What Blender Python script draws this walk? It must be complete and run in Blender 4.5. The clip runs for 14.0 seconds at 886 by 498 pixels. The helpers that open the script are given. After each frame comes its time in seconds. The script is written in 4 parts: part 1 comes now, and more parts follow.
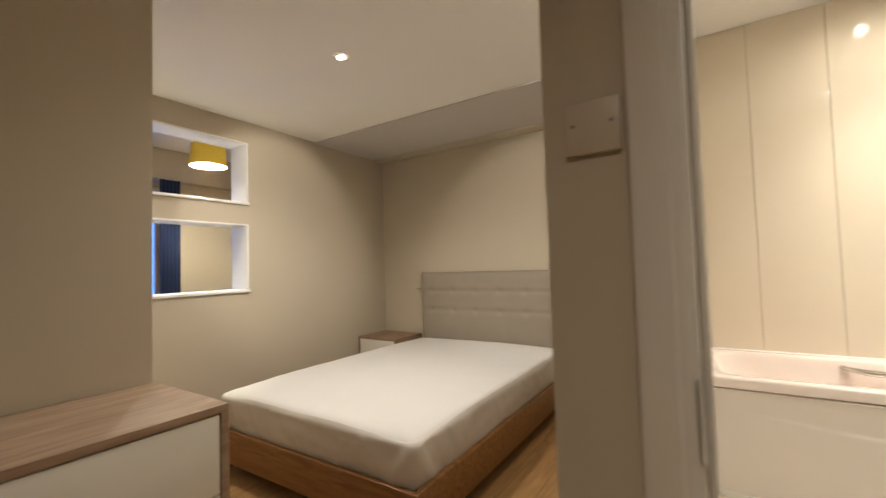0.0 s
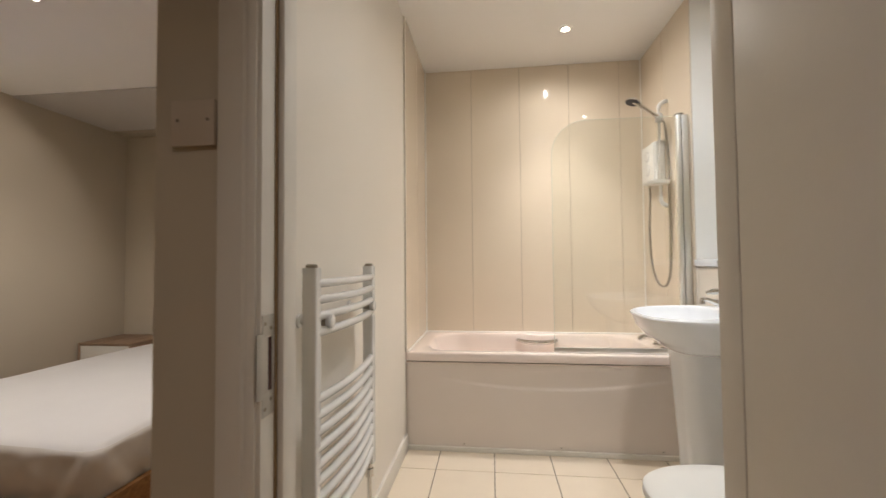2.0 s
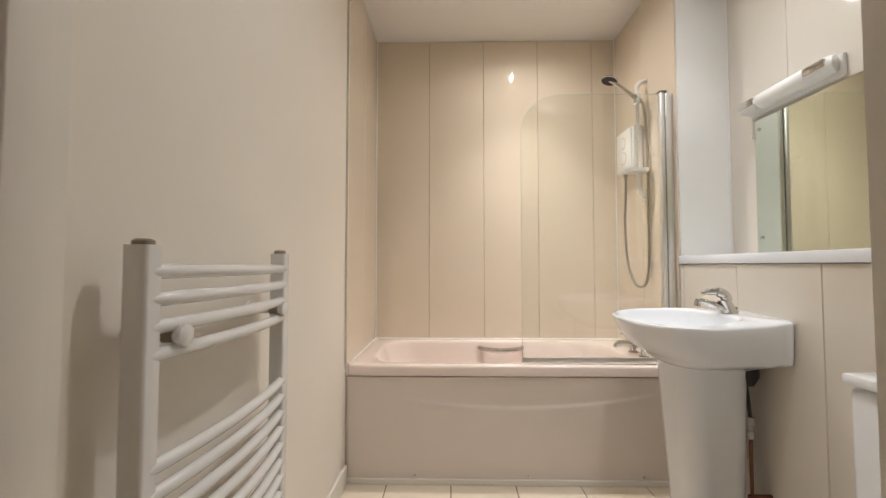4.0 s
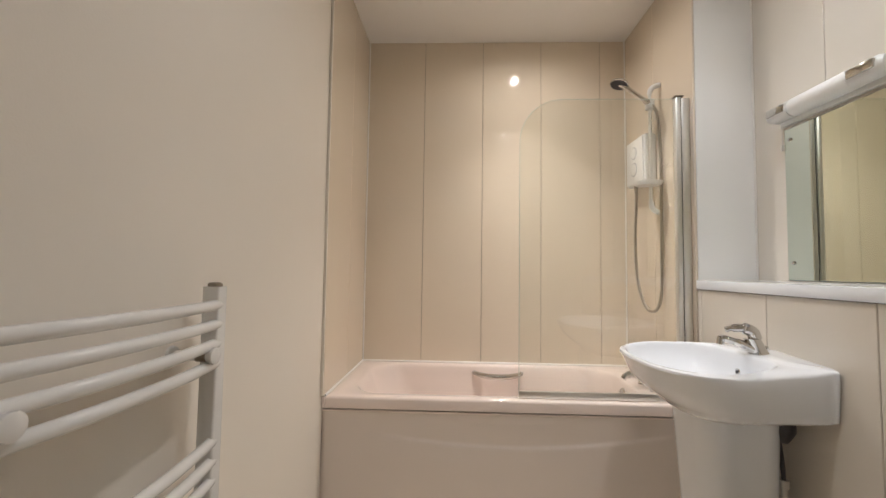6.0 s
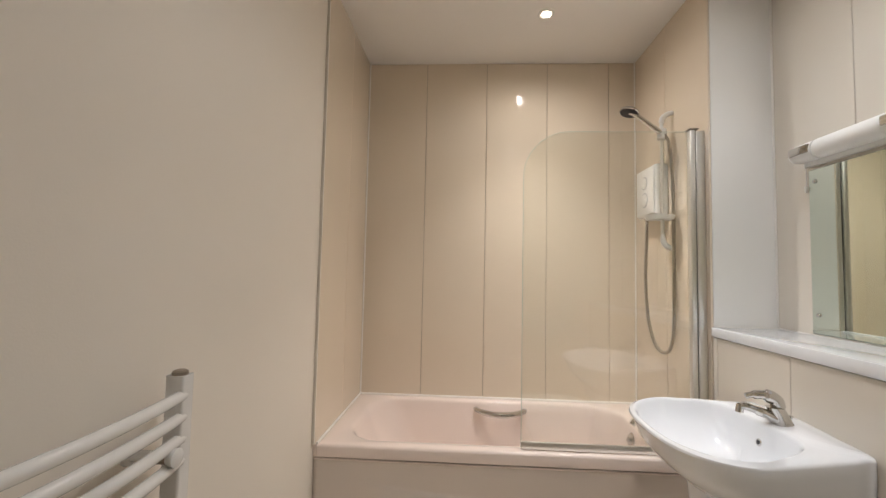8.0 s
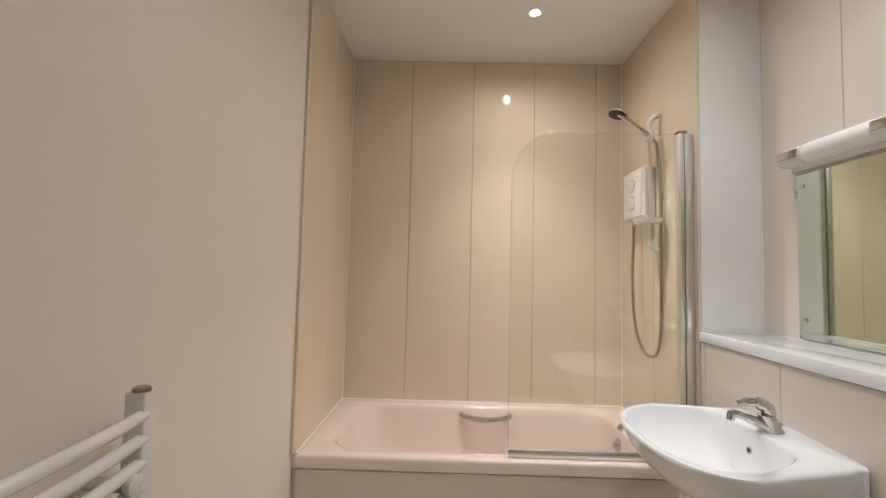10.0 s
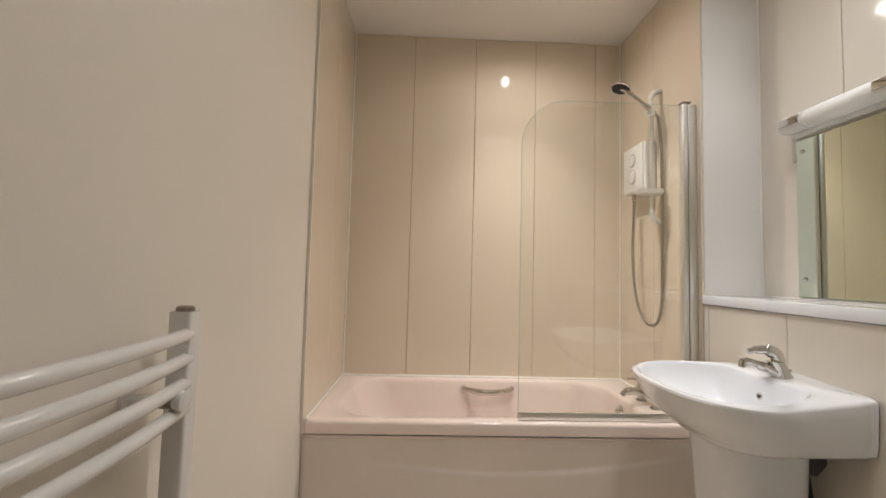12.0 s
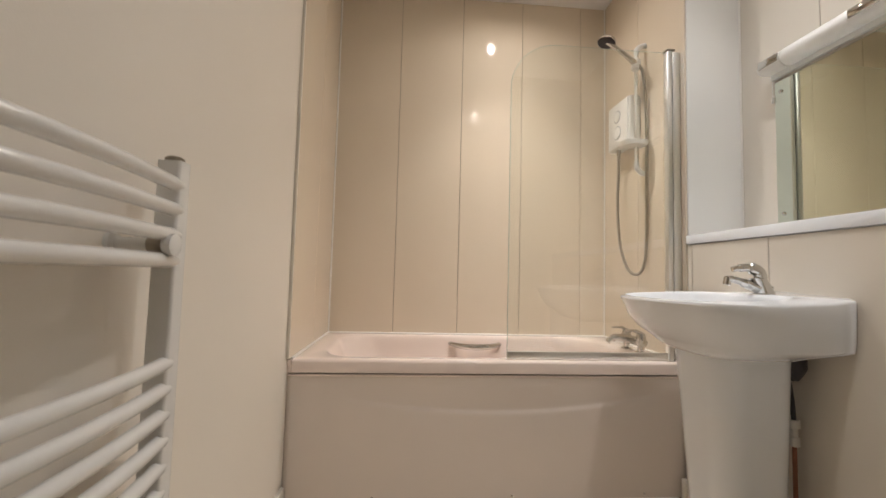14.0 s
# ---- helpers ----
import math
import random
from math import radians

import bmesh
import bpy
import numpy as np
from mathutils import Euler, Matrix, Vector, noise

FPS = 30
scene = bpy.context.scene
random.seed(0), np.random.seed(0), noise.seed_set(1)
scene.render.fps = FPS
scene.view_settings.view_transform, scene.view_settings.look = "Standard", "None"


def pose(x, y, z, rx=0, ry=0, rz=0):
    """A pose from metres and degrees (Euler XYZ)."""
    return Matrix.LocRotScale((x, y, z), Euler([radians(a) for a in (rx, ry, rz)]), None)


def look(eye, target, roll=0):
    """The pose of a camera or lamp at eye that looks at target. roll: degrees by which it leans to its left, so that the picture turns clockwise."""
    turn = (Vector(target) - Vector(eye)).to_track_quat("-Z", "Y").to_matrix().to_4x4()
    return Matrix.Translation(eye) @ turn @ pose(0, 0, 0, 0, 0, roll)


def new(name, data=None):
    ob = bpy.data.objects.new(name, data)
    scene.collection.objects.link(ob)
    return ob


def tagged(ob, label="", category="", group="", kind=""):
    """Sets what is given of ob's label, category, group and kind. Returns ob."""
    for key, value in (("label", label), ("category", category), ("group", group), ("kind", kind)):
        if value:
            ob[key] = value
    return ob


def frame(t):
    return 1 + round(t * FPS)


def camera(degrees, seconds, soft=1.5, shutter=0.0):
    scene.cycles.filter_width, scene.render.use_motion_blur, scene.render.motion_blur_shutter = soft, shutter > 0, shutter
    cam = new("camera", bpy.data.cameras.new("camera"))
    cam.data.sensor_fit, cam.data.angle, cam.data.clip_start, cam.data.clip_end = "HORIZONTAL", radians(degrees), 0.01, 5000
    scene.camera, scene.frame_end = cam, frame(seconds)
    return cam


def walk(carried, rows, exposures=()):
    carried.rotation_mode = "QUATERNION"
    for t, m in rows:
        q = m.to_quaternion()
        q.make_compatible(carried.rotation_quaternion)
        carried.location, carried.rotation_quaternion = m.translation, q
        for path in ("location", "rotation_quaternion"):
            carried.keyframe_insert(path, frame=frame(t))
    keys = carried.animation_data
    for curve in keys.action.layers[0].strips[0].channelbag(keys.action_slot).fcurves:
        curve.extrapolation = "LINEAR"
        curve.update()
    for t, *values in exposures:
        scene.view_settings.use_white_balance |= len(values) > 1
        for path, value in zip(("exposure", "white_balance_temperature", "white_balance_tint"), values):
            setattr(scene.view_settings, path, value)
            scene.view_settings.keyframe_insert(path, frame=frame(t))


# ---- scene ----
cam = camera(94.4, 14.0, soft=1.4, shutter=0.5)
PATH = [
    (0, (0.108, -0.749, 1.144), (-0.977, 0.929, 1.227), -1.7),
    (0.5, (0.246, -0.774, 1.142), (-0.667, 1.004, 1.227), -1.3),
    (1, (0.358, -0.789, 1.135), (-0.317, 1.092, 1.212), -1.0),
    (1.5, (0.451, -0.775, 1.108), (0.021, 1.177, 1.174), -0.8),
    (2, (0.501, -0.756, 1.101), (0.269, 1.23, 1.166), -0.5),
    (2.5, (0.507, -0.667, 1.085), (0.395, 1.329, 1.152), -0.3),
    (3, (0.482, -0.536, 1.06), (0.435, 1.463, 1.133), -0.1),
    (3.2, (0.477, -0.497, 1.058), (0.442, 1.502, 1.131), -0.1),
    (5.5, (0.585, -0.192, 1.091), (0.525, 1.805, 1.193), 0.6),
    (6, (0.585, -0.164, 1.132), (0.511, 1.832, 1.237), 0.8),
    (6.5, (0.591, -0.141, 1.178), (0.499, 1.854, 1.285), 0.9),
    (7, (0.604, -0.121, 1.222), (0.502, 1.873, 1.332), 1.0),
    (7.5, (0.611, -0.096, 1.268), (0.503, 1.898, 1.377), 1.1),
    (8, (0.614, -0.078, 1.305), (0.506, 1.916, 1.417), 1.2),
    (10.5, (0.586, -0.013, 1.319), (0.594, 1.984, 1.432), 1.4),
    (11, (0.534, -0.006, 1.263), (0.575, 1.99, 1.378), 1.4),
    (11.5, (0.496, -0.009, 1.214), (0.553, 1.987, 1.329), 1.5),
    (12, (0.475, -0.017, 1.169), (0.544, 1.978, 1.284), 1.5),
    (12.5, (0.463, -0.018, 1.114), (0.534, 1.977, 1.228), 1.5),
    (13, (0.45, -0.015, 1.049), (0.53, 1.98, 1.165), 1.6),
    (13.5, (0.452, -0.011, 0.986), (0.55, 1.983, 1.104), 1.5),
    (14, (0.452, 0.008, 0.913), (0.609, 1.998, 1.037), 1.5),
]
EXPOSURES = [(0, 0.80, 6900, 5), (0.5, 0.64, 6750, 6), (1.0, 0.47, 6600, 8), (1.5, 0.42, 6500, 10), (2.0, 0.38, 6500, 10), (3.0, 0.36, 6450, 10), (5.5, 0.08, 6500, 12), (7.5, -0.03, 6500, 12), (10.5, -0.08, 6650, 12), (14.0, 0.04, 6650, 12)]
walk(cam, [(t, look(eye, target, roll)) for t, eye, target, roll in PATH], EXPOSURES)

# ---- world and lights ----
world = bpy.data.worlds.new("dusk")
scene.world = world
world.use_nodes = True
sky = world.node_tree.nodes.new("ShaderNodeTexSky")
sky.sky_type, sky.sun_disc, sky.sun_elevation, sky.sun_rotation = "NISHITA", False, radians(3), radians(110)
world.node_tree.links.new(sky.outputs[0], world.node_tree.nodes["Background"].inputs[0])
world.node_tree.nodes["Background"].inputs[1].default_value = 0.08

BATH_LAMPS = [(0.995, 1.914, 2.597), (1.07, 0.615, 2.597), (1.48, 1.21, 2.597)]
# the last two are unseen, added to light the left wall and the hall
BED_LAMPS = [(-1.58, 0.86, 2.34), (-0.58, 0.86, 2.34), (-2.55, 0.12, 2.34), (0.42, -1.35, 2.34)]
PENDANT = (-3.8, 1.275, 2.16)


def spot(at, power, colour, angle=130, blend=0.7, size=0.03, aim=(0, 0, -1)):
    lamp = bpy.data.lights.new("downlight_beam", "SPOT")
    lamp.energy, lamp.color, lamp.spot_size, lamp.spot_blend, lamp.shadow_soft_size = power, colour, radians(angle), blend, size
    ob = new("downlight_beam", lamp)
    ob.location = (at[0], at[1], at[2] - 0.03)
    ob.rotation_euler = Vector(aim).to_track_quat("-Z", "Y").to_euler()
    return ob


for at, beam, cone, spill, tint, size in zip(BATH_LAMPS, (54, 24, 15), (90, 100, 100), (17, 15, 6), ((1.0, 0.945, 0.885), (0.985, 0.98, 0.98), (0.92, 0.985, 1.05)), (0.02, 0.045, 0.045)):
    spot(at, beam, tint, cone, 1.0, size)
    spot(at, spill, tint, 172, 1.0, size)
for at, beam, spill in zip(BED_LAMPS, (24, 12, 4), (20, 10, 3)):
    spot(at, beam, (1.0, 0.93, 0.89), 146, 0.5, 0.05)
    spot(at, spill, (1.0, 0.93, 0.89), 170, 1.0)
# extra beams added at two downlights, tilted to brighten the left and head walls
spot(BED_LAMPS[0], 24, (1.0, 0.91, 0.85), 60, 0.45, 0.03, (-0.836, 0.313, -0.451))
spot(BED_LAMPS[1], 30, (1.0, 0.91, 0.85), 64, 0.5, 0.03, (-0.20, 0.86, -0.46))
# added fill from the unseen hall lamp, for the door frame and door
spot(BED_LAMPS[3], 23, (1.0, 0.92, 0.86), 140, 1.0)
bulb = bpy.data.lights.new("pendant_bulb", "POINT")
bulb.energy, bulb.color, bulb.shadow_soft_size = 60, (1.0, 0.93, 0.80), 0.04
new("pendant_bulb", bulb).location = (PENDANT[0], PENDANT[1], PENDANT[2] + 0.03)


# ---- materials ----
def mat(name, colour, rough=0.5, metal=0.0, spread=0.06, scale=3.0, grain=0.0, grain_scale=120.0, bump=0.0, coat=0.0, vary=0.0, spec=0.5):
    m = bpy.data.materials.new(name)
    m.use_nodes = True
    nt, b = m.node_tree, m.node_tree.nodes["Principled BSDF"]
    b.inputs["Metallic"].default_value = metal
    b.inputs["Specular IOR Level"].default_value = spec
    b.inputs["Coat Weight"].default_value = coat
    b.inputs["Coat Roughness"].default_value = 0.06
    co = nt.nodes.new("ShaderNodeNewGeometry")
    n1 = nt.nodes.new("ShaderNodeTexNoise")
    n1.inputs["Scale"].default_value, n1.inputs["Detail"].default_value = scale, 4
    nt.links.new(co.outputs["Position"], n1.inputs["Vector"])
    n2 = nt.nodes.new("ShaderNodeTexNoise")
    n2.inputs["Scale"].default_value, n2.inputs["Detail"].default_value = grain_scale, 3
    nt.links.new(co.outputs["Position"], n2.inputs["Vector"])
    mix = nt.nodes.new("ShaderNodeMix")
    mix.data_type = "RGBA"
    lo = [c * (1 - spread) for c in colour]
    hi = [min(1, c * (1 + spread)) for c in colour]
    mix.inputs[6].default_value, mix.inputs[7].default_value = (*lo, 1), (*hi, 1)
    add = nt.nodes.new("ShaderNodeMath")
    add.operation = "MULTIPLY_ADD"
    nt.links.new(n2.outputs["Fac"], add.inputs[0])
    add.inputs[1].default_value = grain
    nt.links.new(n1.outputs["Fac"], add.inputs[2])
    fac = add.outputs[0]
    if vary:
        info = nt.nodes.new("ShaderNodeObjectInfo")
        v = nt.nodes.new("ShaderNodeMath")
        v.operation = "MULTIPLY_ADD"
        nt.links.new(info.outputs["Random"], v.inputs[0])
        v.inputs[1].default_value = vary
        nt.links.new(fac, v.inputs[2])
        fac = v.outputs[0]
    nt.links.new(fac, mix.inputs[0])
    nt.links.new(mix.outputs[2], b.inputs["Base Color"])
    rr = nt.nodes.new("ShaderNodeMapRange")
    rr.inputs["To Min"].default_value, rr.inputs["To Max"].default_value = max(0.02, rough * 0.85), min(1, rough * 1.15)
    nt.links.new(n1.outputs["Fac"], rr.inputs["Value"])
    nt.links.new(rr.outputs["Result"], b.inputs["Roughness"])
    if bump:
        bp = nt.nodes.new("ShaderNodeBump")
        bp.inputs["Strength"].default_value, bp.inputs["Distance"].default_value = bump, 0.002
        nt.links.new(n2.outputs["Fac"], bp.inputs["Height"])
        nt.links.new(bp.outputs["Normal"], b.inputs["Normal"])
    return m


def wood(name, dark, light, along=(1, 14, 14), rough=0.45):
    m = mat(name, light, rough, spread=0.0)
    nt, b = m.node_tree, m.node_tree.nodes["Principled BSDF"]
    co = nt.nodes.new("ShaderNodeNewGeometry")
    info = nt.nodes.new("ShaderNodeObjectInfo")
    mp = nt.nodes.new("ShaderNodeVectorMath")
    mp.operation = "MULTIPLY_ADD"
    mp.inputs[1].default_value = along
    nt.links.new(co.outputs["Position"], mp.inputs[0])
    nt.links.new(info.outputs["Random"], mp.inputs[2])
    n = nt.nodes.new("ShaderNodeTexNoise")
    n.inputs["Scale"].default_value, n.inputs["Detail"].default_value, n.inputs["Distortion"].default_value = 4.0, 8, 0.6
    nt.links.new(mp.outputs[0], n.inputs["Vector"])
    ramp = nt.nodes.new("ShaderNodeValToRGB")
    ramp.color_ramp.elements[0].position, ramp.color_ramp.elements[1].position = 0.35, 0.68
    ramp.color_ramp.elements[0].color, ramp.color_ramp.elements[1].color = (*dark, 1), (*light, 1)
    nt.links.new(n.outputs["Fac"], ramp.inputs[0])
    nt.links.new(ramp.outputs[0], b.inputs["Base Color"])
    bp = nt.nodes.new("ShaderNodeBump")
    bp.inputs["Strength"].default_value, bp.inputs["Distance"].default_value = 0.15, 0.001
    nt.links.new(n.outputs["Fac"], bp.inputs["Height"])
    nt.links.new(bp.outputs["Normal"], b.inputs["Normal"])
    return m


def glow(name, colour, strength):
    m = bpy.data.materials.new(name)
    m.use_nodes = True
    b = m.node_tree.nodes["Principled BSDF"]
    b.inputs["Base Color"].default_value = (0.8, 0.8, 0.8, 1)
    b.inputs["Emission Color"].default_value, b.inputs["Emission Strength"].default_value = (*colour, 1), strength
    return m


def glass(name, tint=(0.97, 0.99, 0.97), rough=0.0, ior=1.45):
    m = bpy.data.materials.new(name)
    m.use_nodes = True
    b = m.node_tree.nodes["Principled BSDF"]
    b.inputs["Base Color"].default_value, b.inputs["Roughness"].default_value = (*tint, 1), rough
    b.inputs["Transmission Weight"].default_value, b.inputs["IOR"].default_value = 1.0, ior
    return m


M = dict(
    wall_bed=mat("taupe_wall_paint", (0.525, 0.462, 0.36), 0.8, spread=0.05, scale=1.5, bump=0.12, grain=0.25, grain_scale=260),
    wall_bath=mat("cream_wall_paint", (0.82, 0.765, 0.685), 0.5, spread=0.04, scale=1.2, bump=0.10, grain=0.2, grain_scale=240),
    ceiling=mat("white_ceiling_paint", (0.88, 0.86, 0.83), 0.85, spread=0.03, scale=1.0, bump=0.10, grain=0.2, grain_scale=200),
    band=mat("greyish_ceiling_band", (0.56, 0.53, 0.50), 0.85, spread=0.03, scale=1.0, bump=0.1, grain=0.2),
    glass_edge=mat("pale_green_glass_edge", (0.55, 0.62, 0.54), 0.2),
    silicone=mat("white_sealant", (0.85, 0.82, 0.77), 0.4),
    panel=mat("cream_gloss_wall_panel", (0.735, 0.642, 0.52), 0.06, spread=0.03, scale=2.0, grain=0.15, grain_scale=30, vary=0.25),
    panel_pale=mat("pale_gloss_wall_panel", (0.70, 0.645, 0.565), 0.06, spread=0.03, scale=2.0, grain=0.15, grain_scale=30, vary=0.25),
    joint=mat("panel_joint", (0.42, 0.36, 0.28), 0.6, spread=0.15),
    white_wall=mat("white_reveal_panel", (0.85, 0.835, 0.805), 0.12, spread=0.03),
    white_paint=mat("white_lining_paint", (0.86, 0.86, 0.85), 0.5, spread=0.03, bump=0.08, grain=0.2),
    gloss_white=mat("white_gloss_wood_paint", (0.74, 0.70, 0.63), 0.5, spread=0.05, scale=5, bump=0.08, grain=0.2, grain_scale=90),
    acrylic=mat("white_acrylic", (0.84, 0.728, 0.665), 0.12, spread=0.02, scale=2),
    bath_panel=mat("bath_panel_plastic", (0.72, 0.645, 0.585), 0.17, spread=0.03, scale=2),
    ceramic=mat("white_ceramic", (0.825, 0.85, 0.885), 0.06, spread=0.02, scale=4, coat=0.5),
    chrome=mat("chrome", (0.63, 0.62, 0.60), 0.07, 1.0, spread=0.06, scale=20),
    steel=mat("brushed_steel", (0.52, 0.51, 0.48), 0.42, 1.0, spread=0.05, scale=30),
    hose=mat("ribbed_hose_metal", (0.40, 0.36, 0.30), 0.3, 1.0, spread=0.12, scale=30),
    alu=mat("polished_aluminium", (0.82, 0.82, 0.80), 0.34, 1.0, spread=0.02, scale=2),
    rad=mat("white_radiator_enamel", (0.78, 0.775, 0.755), 0.13, spread=0.03, scale=6),
    plastic=mat("white_plastic", (0.78, 0.77, 0.74), 0.3, spread=0.03, scale=8),
    cap=mat("dull_metal_cap", (0.30, 0.26, 0.21), 0.45, 0.7, spread=0.2, scale=40),
    grey=mat("grey_print", (0.42, 0.42, 0.42), 0.5),
    dark=mat("dark_rubber", (0.025, 0.022, 0.025), 0.5, spread=0.2),
    rust=mat("dark_slot_wood", (0.045, 0.012, 0.008), 0.8, spread=0.3),
    plate=mat("aged_white_plastic", (0.56, 0.48, 0.385), 0.4, spread=0.03),
    copper=mat("old_copper_pipe", (0.22, 0.09, 0.05), 0.5, 0.6, spread=0.25, scale=30),
    tile=mat("cream_floor_tile", (0.78, 0.675, 0.545), 0.22, spread=0.05, scale=8, grain=0.3, grain_scale=60, vary=0.5),
    grout=mat("dark_grout", (0.13, 0.105, 0.075), 0.9, spread=0.25, scale=20),
    mirror=mat("mirror_silver", (0.74, 0.79, 0.70), 0.015, 1.0, spread=0.0),
    mirror_edge=mat("mirror_glass_edge", (0.25, 0.34, 0.30), 0.15),
    glass=glass("clear_glass"),
    screen_glass=glass("green_tinted_glass", (0.965, 0.98, 0.955), ior=1.65),
    strip=glass("clear_seal", (0.9, 0.9, 0.88), 0.2),
    lamp_face=glow("downlight_lamp", (1.0, 0.88, 0.72), 60),
    diffuser=mat("opal_diffuser", (0.84, 0.83, 0.80), 0.35, spread=0.02),
    oak=wood("oak_bed_frame", (0.18, 0.080, 0.022), (0.29, 0.140, 0.045), (1.2, 9, 12)),
    top_oak=wood("grey_oak_veneer", (0.25, 0.160, 0.100), (0.36, 0.250, 0.165), (9, 1.0, 12), 0.7),
    laminate=wood("laminate_floor", (0.28, 0.155, 0.06), (0.42, 0.24, 0.10), (12, 1.2, 8), 0.35),
    drawer=mat("white_gloss_drawer", (0.76, 0.74, 0.68), 0.13, spread=0.02),
    sheet=mat("white_cotton_protector", (0.71, 0.69, 0.67), 0.9, spread=0.03, scale=6, bump=0.35, grain=0.4, grain_scale=350),
    skirt=mat("thin_stretch_cloth", (0.58, 0.54, 0.49), 0.7, spread=0.05, scale=8, bump=0.3, grain=0.4, grain_scale=300),
    fabric=mat("taupe_woven_fabric", (0.29, 0.245, 0.195), 0.95, spread=0.10, scale=9, bump=0.5, grain=0.6, grain_scale=500),
    navy=mat("navy_curtain_cloth", (0.010, 0.022, 0.075), 0.9, spread=0.25, scale=12, bump=0.3),
    lining=mat("white_shade_lining", (0.85, 0.80, 0.66), 0.8, spread=0.02),
    bulb_glass=glow("lit_bulb", (1.0, 0.86, 0.6), 12),
    sky_glow=glow("evening_sky", (0.05, 0.25, 1.0), 1.7),
    brown_gap=mat("bare_wood_edge", (0.24, 0.15, 0.07), 0.7, spread=0.25, scale=14),
)
shade = mat("yellow_lamp_shade", (0.84, 0.64, 0.10), 0.8, spread=0.05, bump=0.2)
sb = shade.node_tree.nodes["Principled BSDF"]
trans = shade.node_tree.nodes.new("ShaderNodeBsdfTranslucent")
trans.inputs["Color"].default_value = (0.90, 0.70, 0.10, 1)
mixer = shade.node_tree.nodes.new("ShaderNodeMixShader")
mixer.inputs[0].default_value = 0.4
out = shade.node_tree.nodes["Material Output"]
shade.node_tree.links.new(sb.outputs[0], mixer.inputs[1])
shade.node_tree.links.new(trans.outputs[0], mixer.inputs[2])
shade.node_tree.links.new(mixer.outputs[0], out.inputs[0])
M["shade"] = shade

# ---- mesh helpers ----
ORIGIN = {}


def finish(bm, at, material, name, angle=35):
    bmesh.ops.recalc_face_normals(bm, faces=bm.faces)
    bmesh.ops.translate(bm, verts=bm.verts, vec=-Vector(at))
    me = bpy.data.meshes.new(name)
    bm.to_mesh(me)
    bm.free()
    me.materials.append(material)
    me.shade_smooth()
    me.set_sharp_from_angle(angle=radians(angle))
    return me


def thing(name, at, label, category, group="", kind=""):
    ob = new(name)
    ob.empty_display_size = 0.1
    ob.location = at
    ORIGIN[ob] = at
    return tagged(ob, label, category, group, kind)


def part(name, bm, material, parent, label="", angle=35):
    at = ORIGIN[parent]
    ob = new(name, finish(bm, at, material, name, angle))
    ob.parent = parent
    ORIGIN[ob] = at
    return tagged(ob, label) if label else ob


def solid(name, bm, material, label, category="", kind="", at=(0, 0, 0), angle=35):
    ob = new(name, finish(bm, at, material, name, angle))
    ob.location = at
    ORIGIN[ob] = at
    return tagged(ob, label, category, "", kind)


def box(x0, x1, y0, y1, z0, z1, bevel=0.0, bm=None, seg=2):
    own = bmesh.new()
    bmesh.ops.create_cube(own, size=1)
    bmesh.ops.scale(own, vec=(x1 - x0, y1 - y0, z1 - z0), verts=own.verts)
    bmesh.ops.translate(own, vec=((x0 + x1) / 2, (y0 + y1) / 2, (z0 + z1) / 2), verts=own.verts)
    if bevel:
        bmesh.ops.bevel(own, geom=own.edges[:], offset=bevel, segments=seg, affect="EDGES", profile=0.5)
    if bm is None:
        return own
    return merge(bm, own)


def merge(bm, other):
    vs = [bm.verts.new(v.co) for v in other.verts]
    other.verts.index_update()
    for f in other.faces:
        bm.faces.new([vs[v.index] for v in f.verts])
    other.free()
    return bm


def loft(rings, bm=None, cap0=True, cap1=True):
    """Skin over closed rings of the same count."""
    bm = bm or bmesh.new()
    vs = [[bm.verts.new(p) for p in r] for r in rings]
    n = len(vs[0])
    for a, b in zip(vs, vs[1:]):
        for i in range(n):
            j = (i + 1) % n
            bm.faces.new((a[i], a[j], b[j], b[i]))
    if cap0:
        bm.faces.new(list(reversed(vs[0])))
    if cap1:
        bm.faces.new(vs[-1])
    return bm


def smooth_path(points, n=8):
    """Catmull-Rom through the points."""
    p = [Vector(q) for q in points]
    p = [p[0] * 2 - p[1]] + p + [p[-1] * 2 - p[-2]]
    res = []
    for i in range(1, len(p) - 2):
        for k in range(n):
            t = k / n
            a, b, c, d = p[i - 1], p[i], p[i + 1], p[i + 2]
            res.append(0.5 * ((2 * b) + (c - a) * t + (2 * a - 5 * b + 4 * c - d) * t * t + (3 * b - a - 3 * c + d) * t ** 3))
    res.append(p[-2])
    return res


def tube(points, radius, sides=12, bm=None, flat=1.0):
    """A round bar along points; radius may be one number or one a point. flat squashes it upright."""
    pts = [Vector(q) for q in points]
    rads = radius if isinstance(radius, (list, tuple)) else [radius] * len(pts)
    rings, up = [], None
    for i, p in enumerate(pts):
        d = (pts[min(i + 1, len(pts) - 1)] - pts[max(i - 1, 0)]).normalized()
        if up is None:
            up = Vector((0, 0, 1)) if abs(d.z) < 0.9 else Vector((0, 1, 0))
        side = d.cross(up).normalized()
        up = side.cross(d).normalized()
        rings.append([p + (side * math.cos(2 * math.pi * k / sides) + up * math.sin(2 * math.pi * k / sides) * flat) * rads[i] for k in range(sides)])
    return loft(rings, bm)


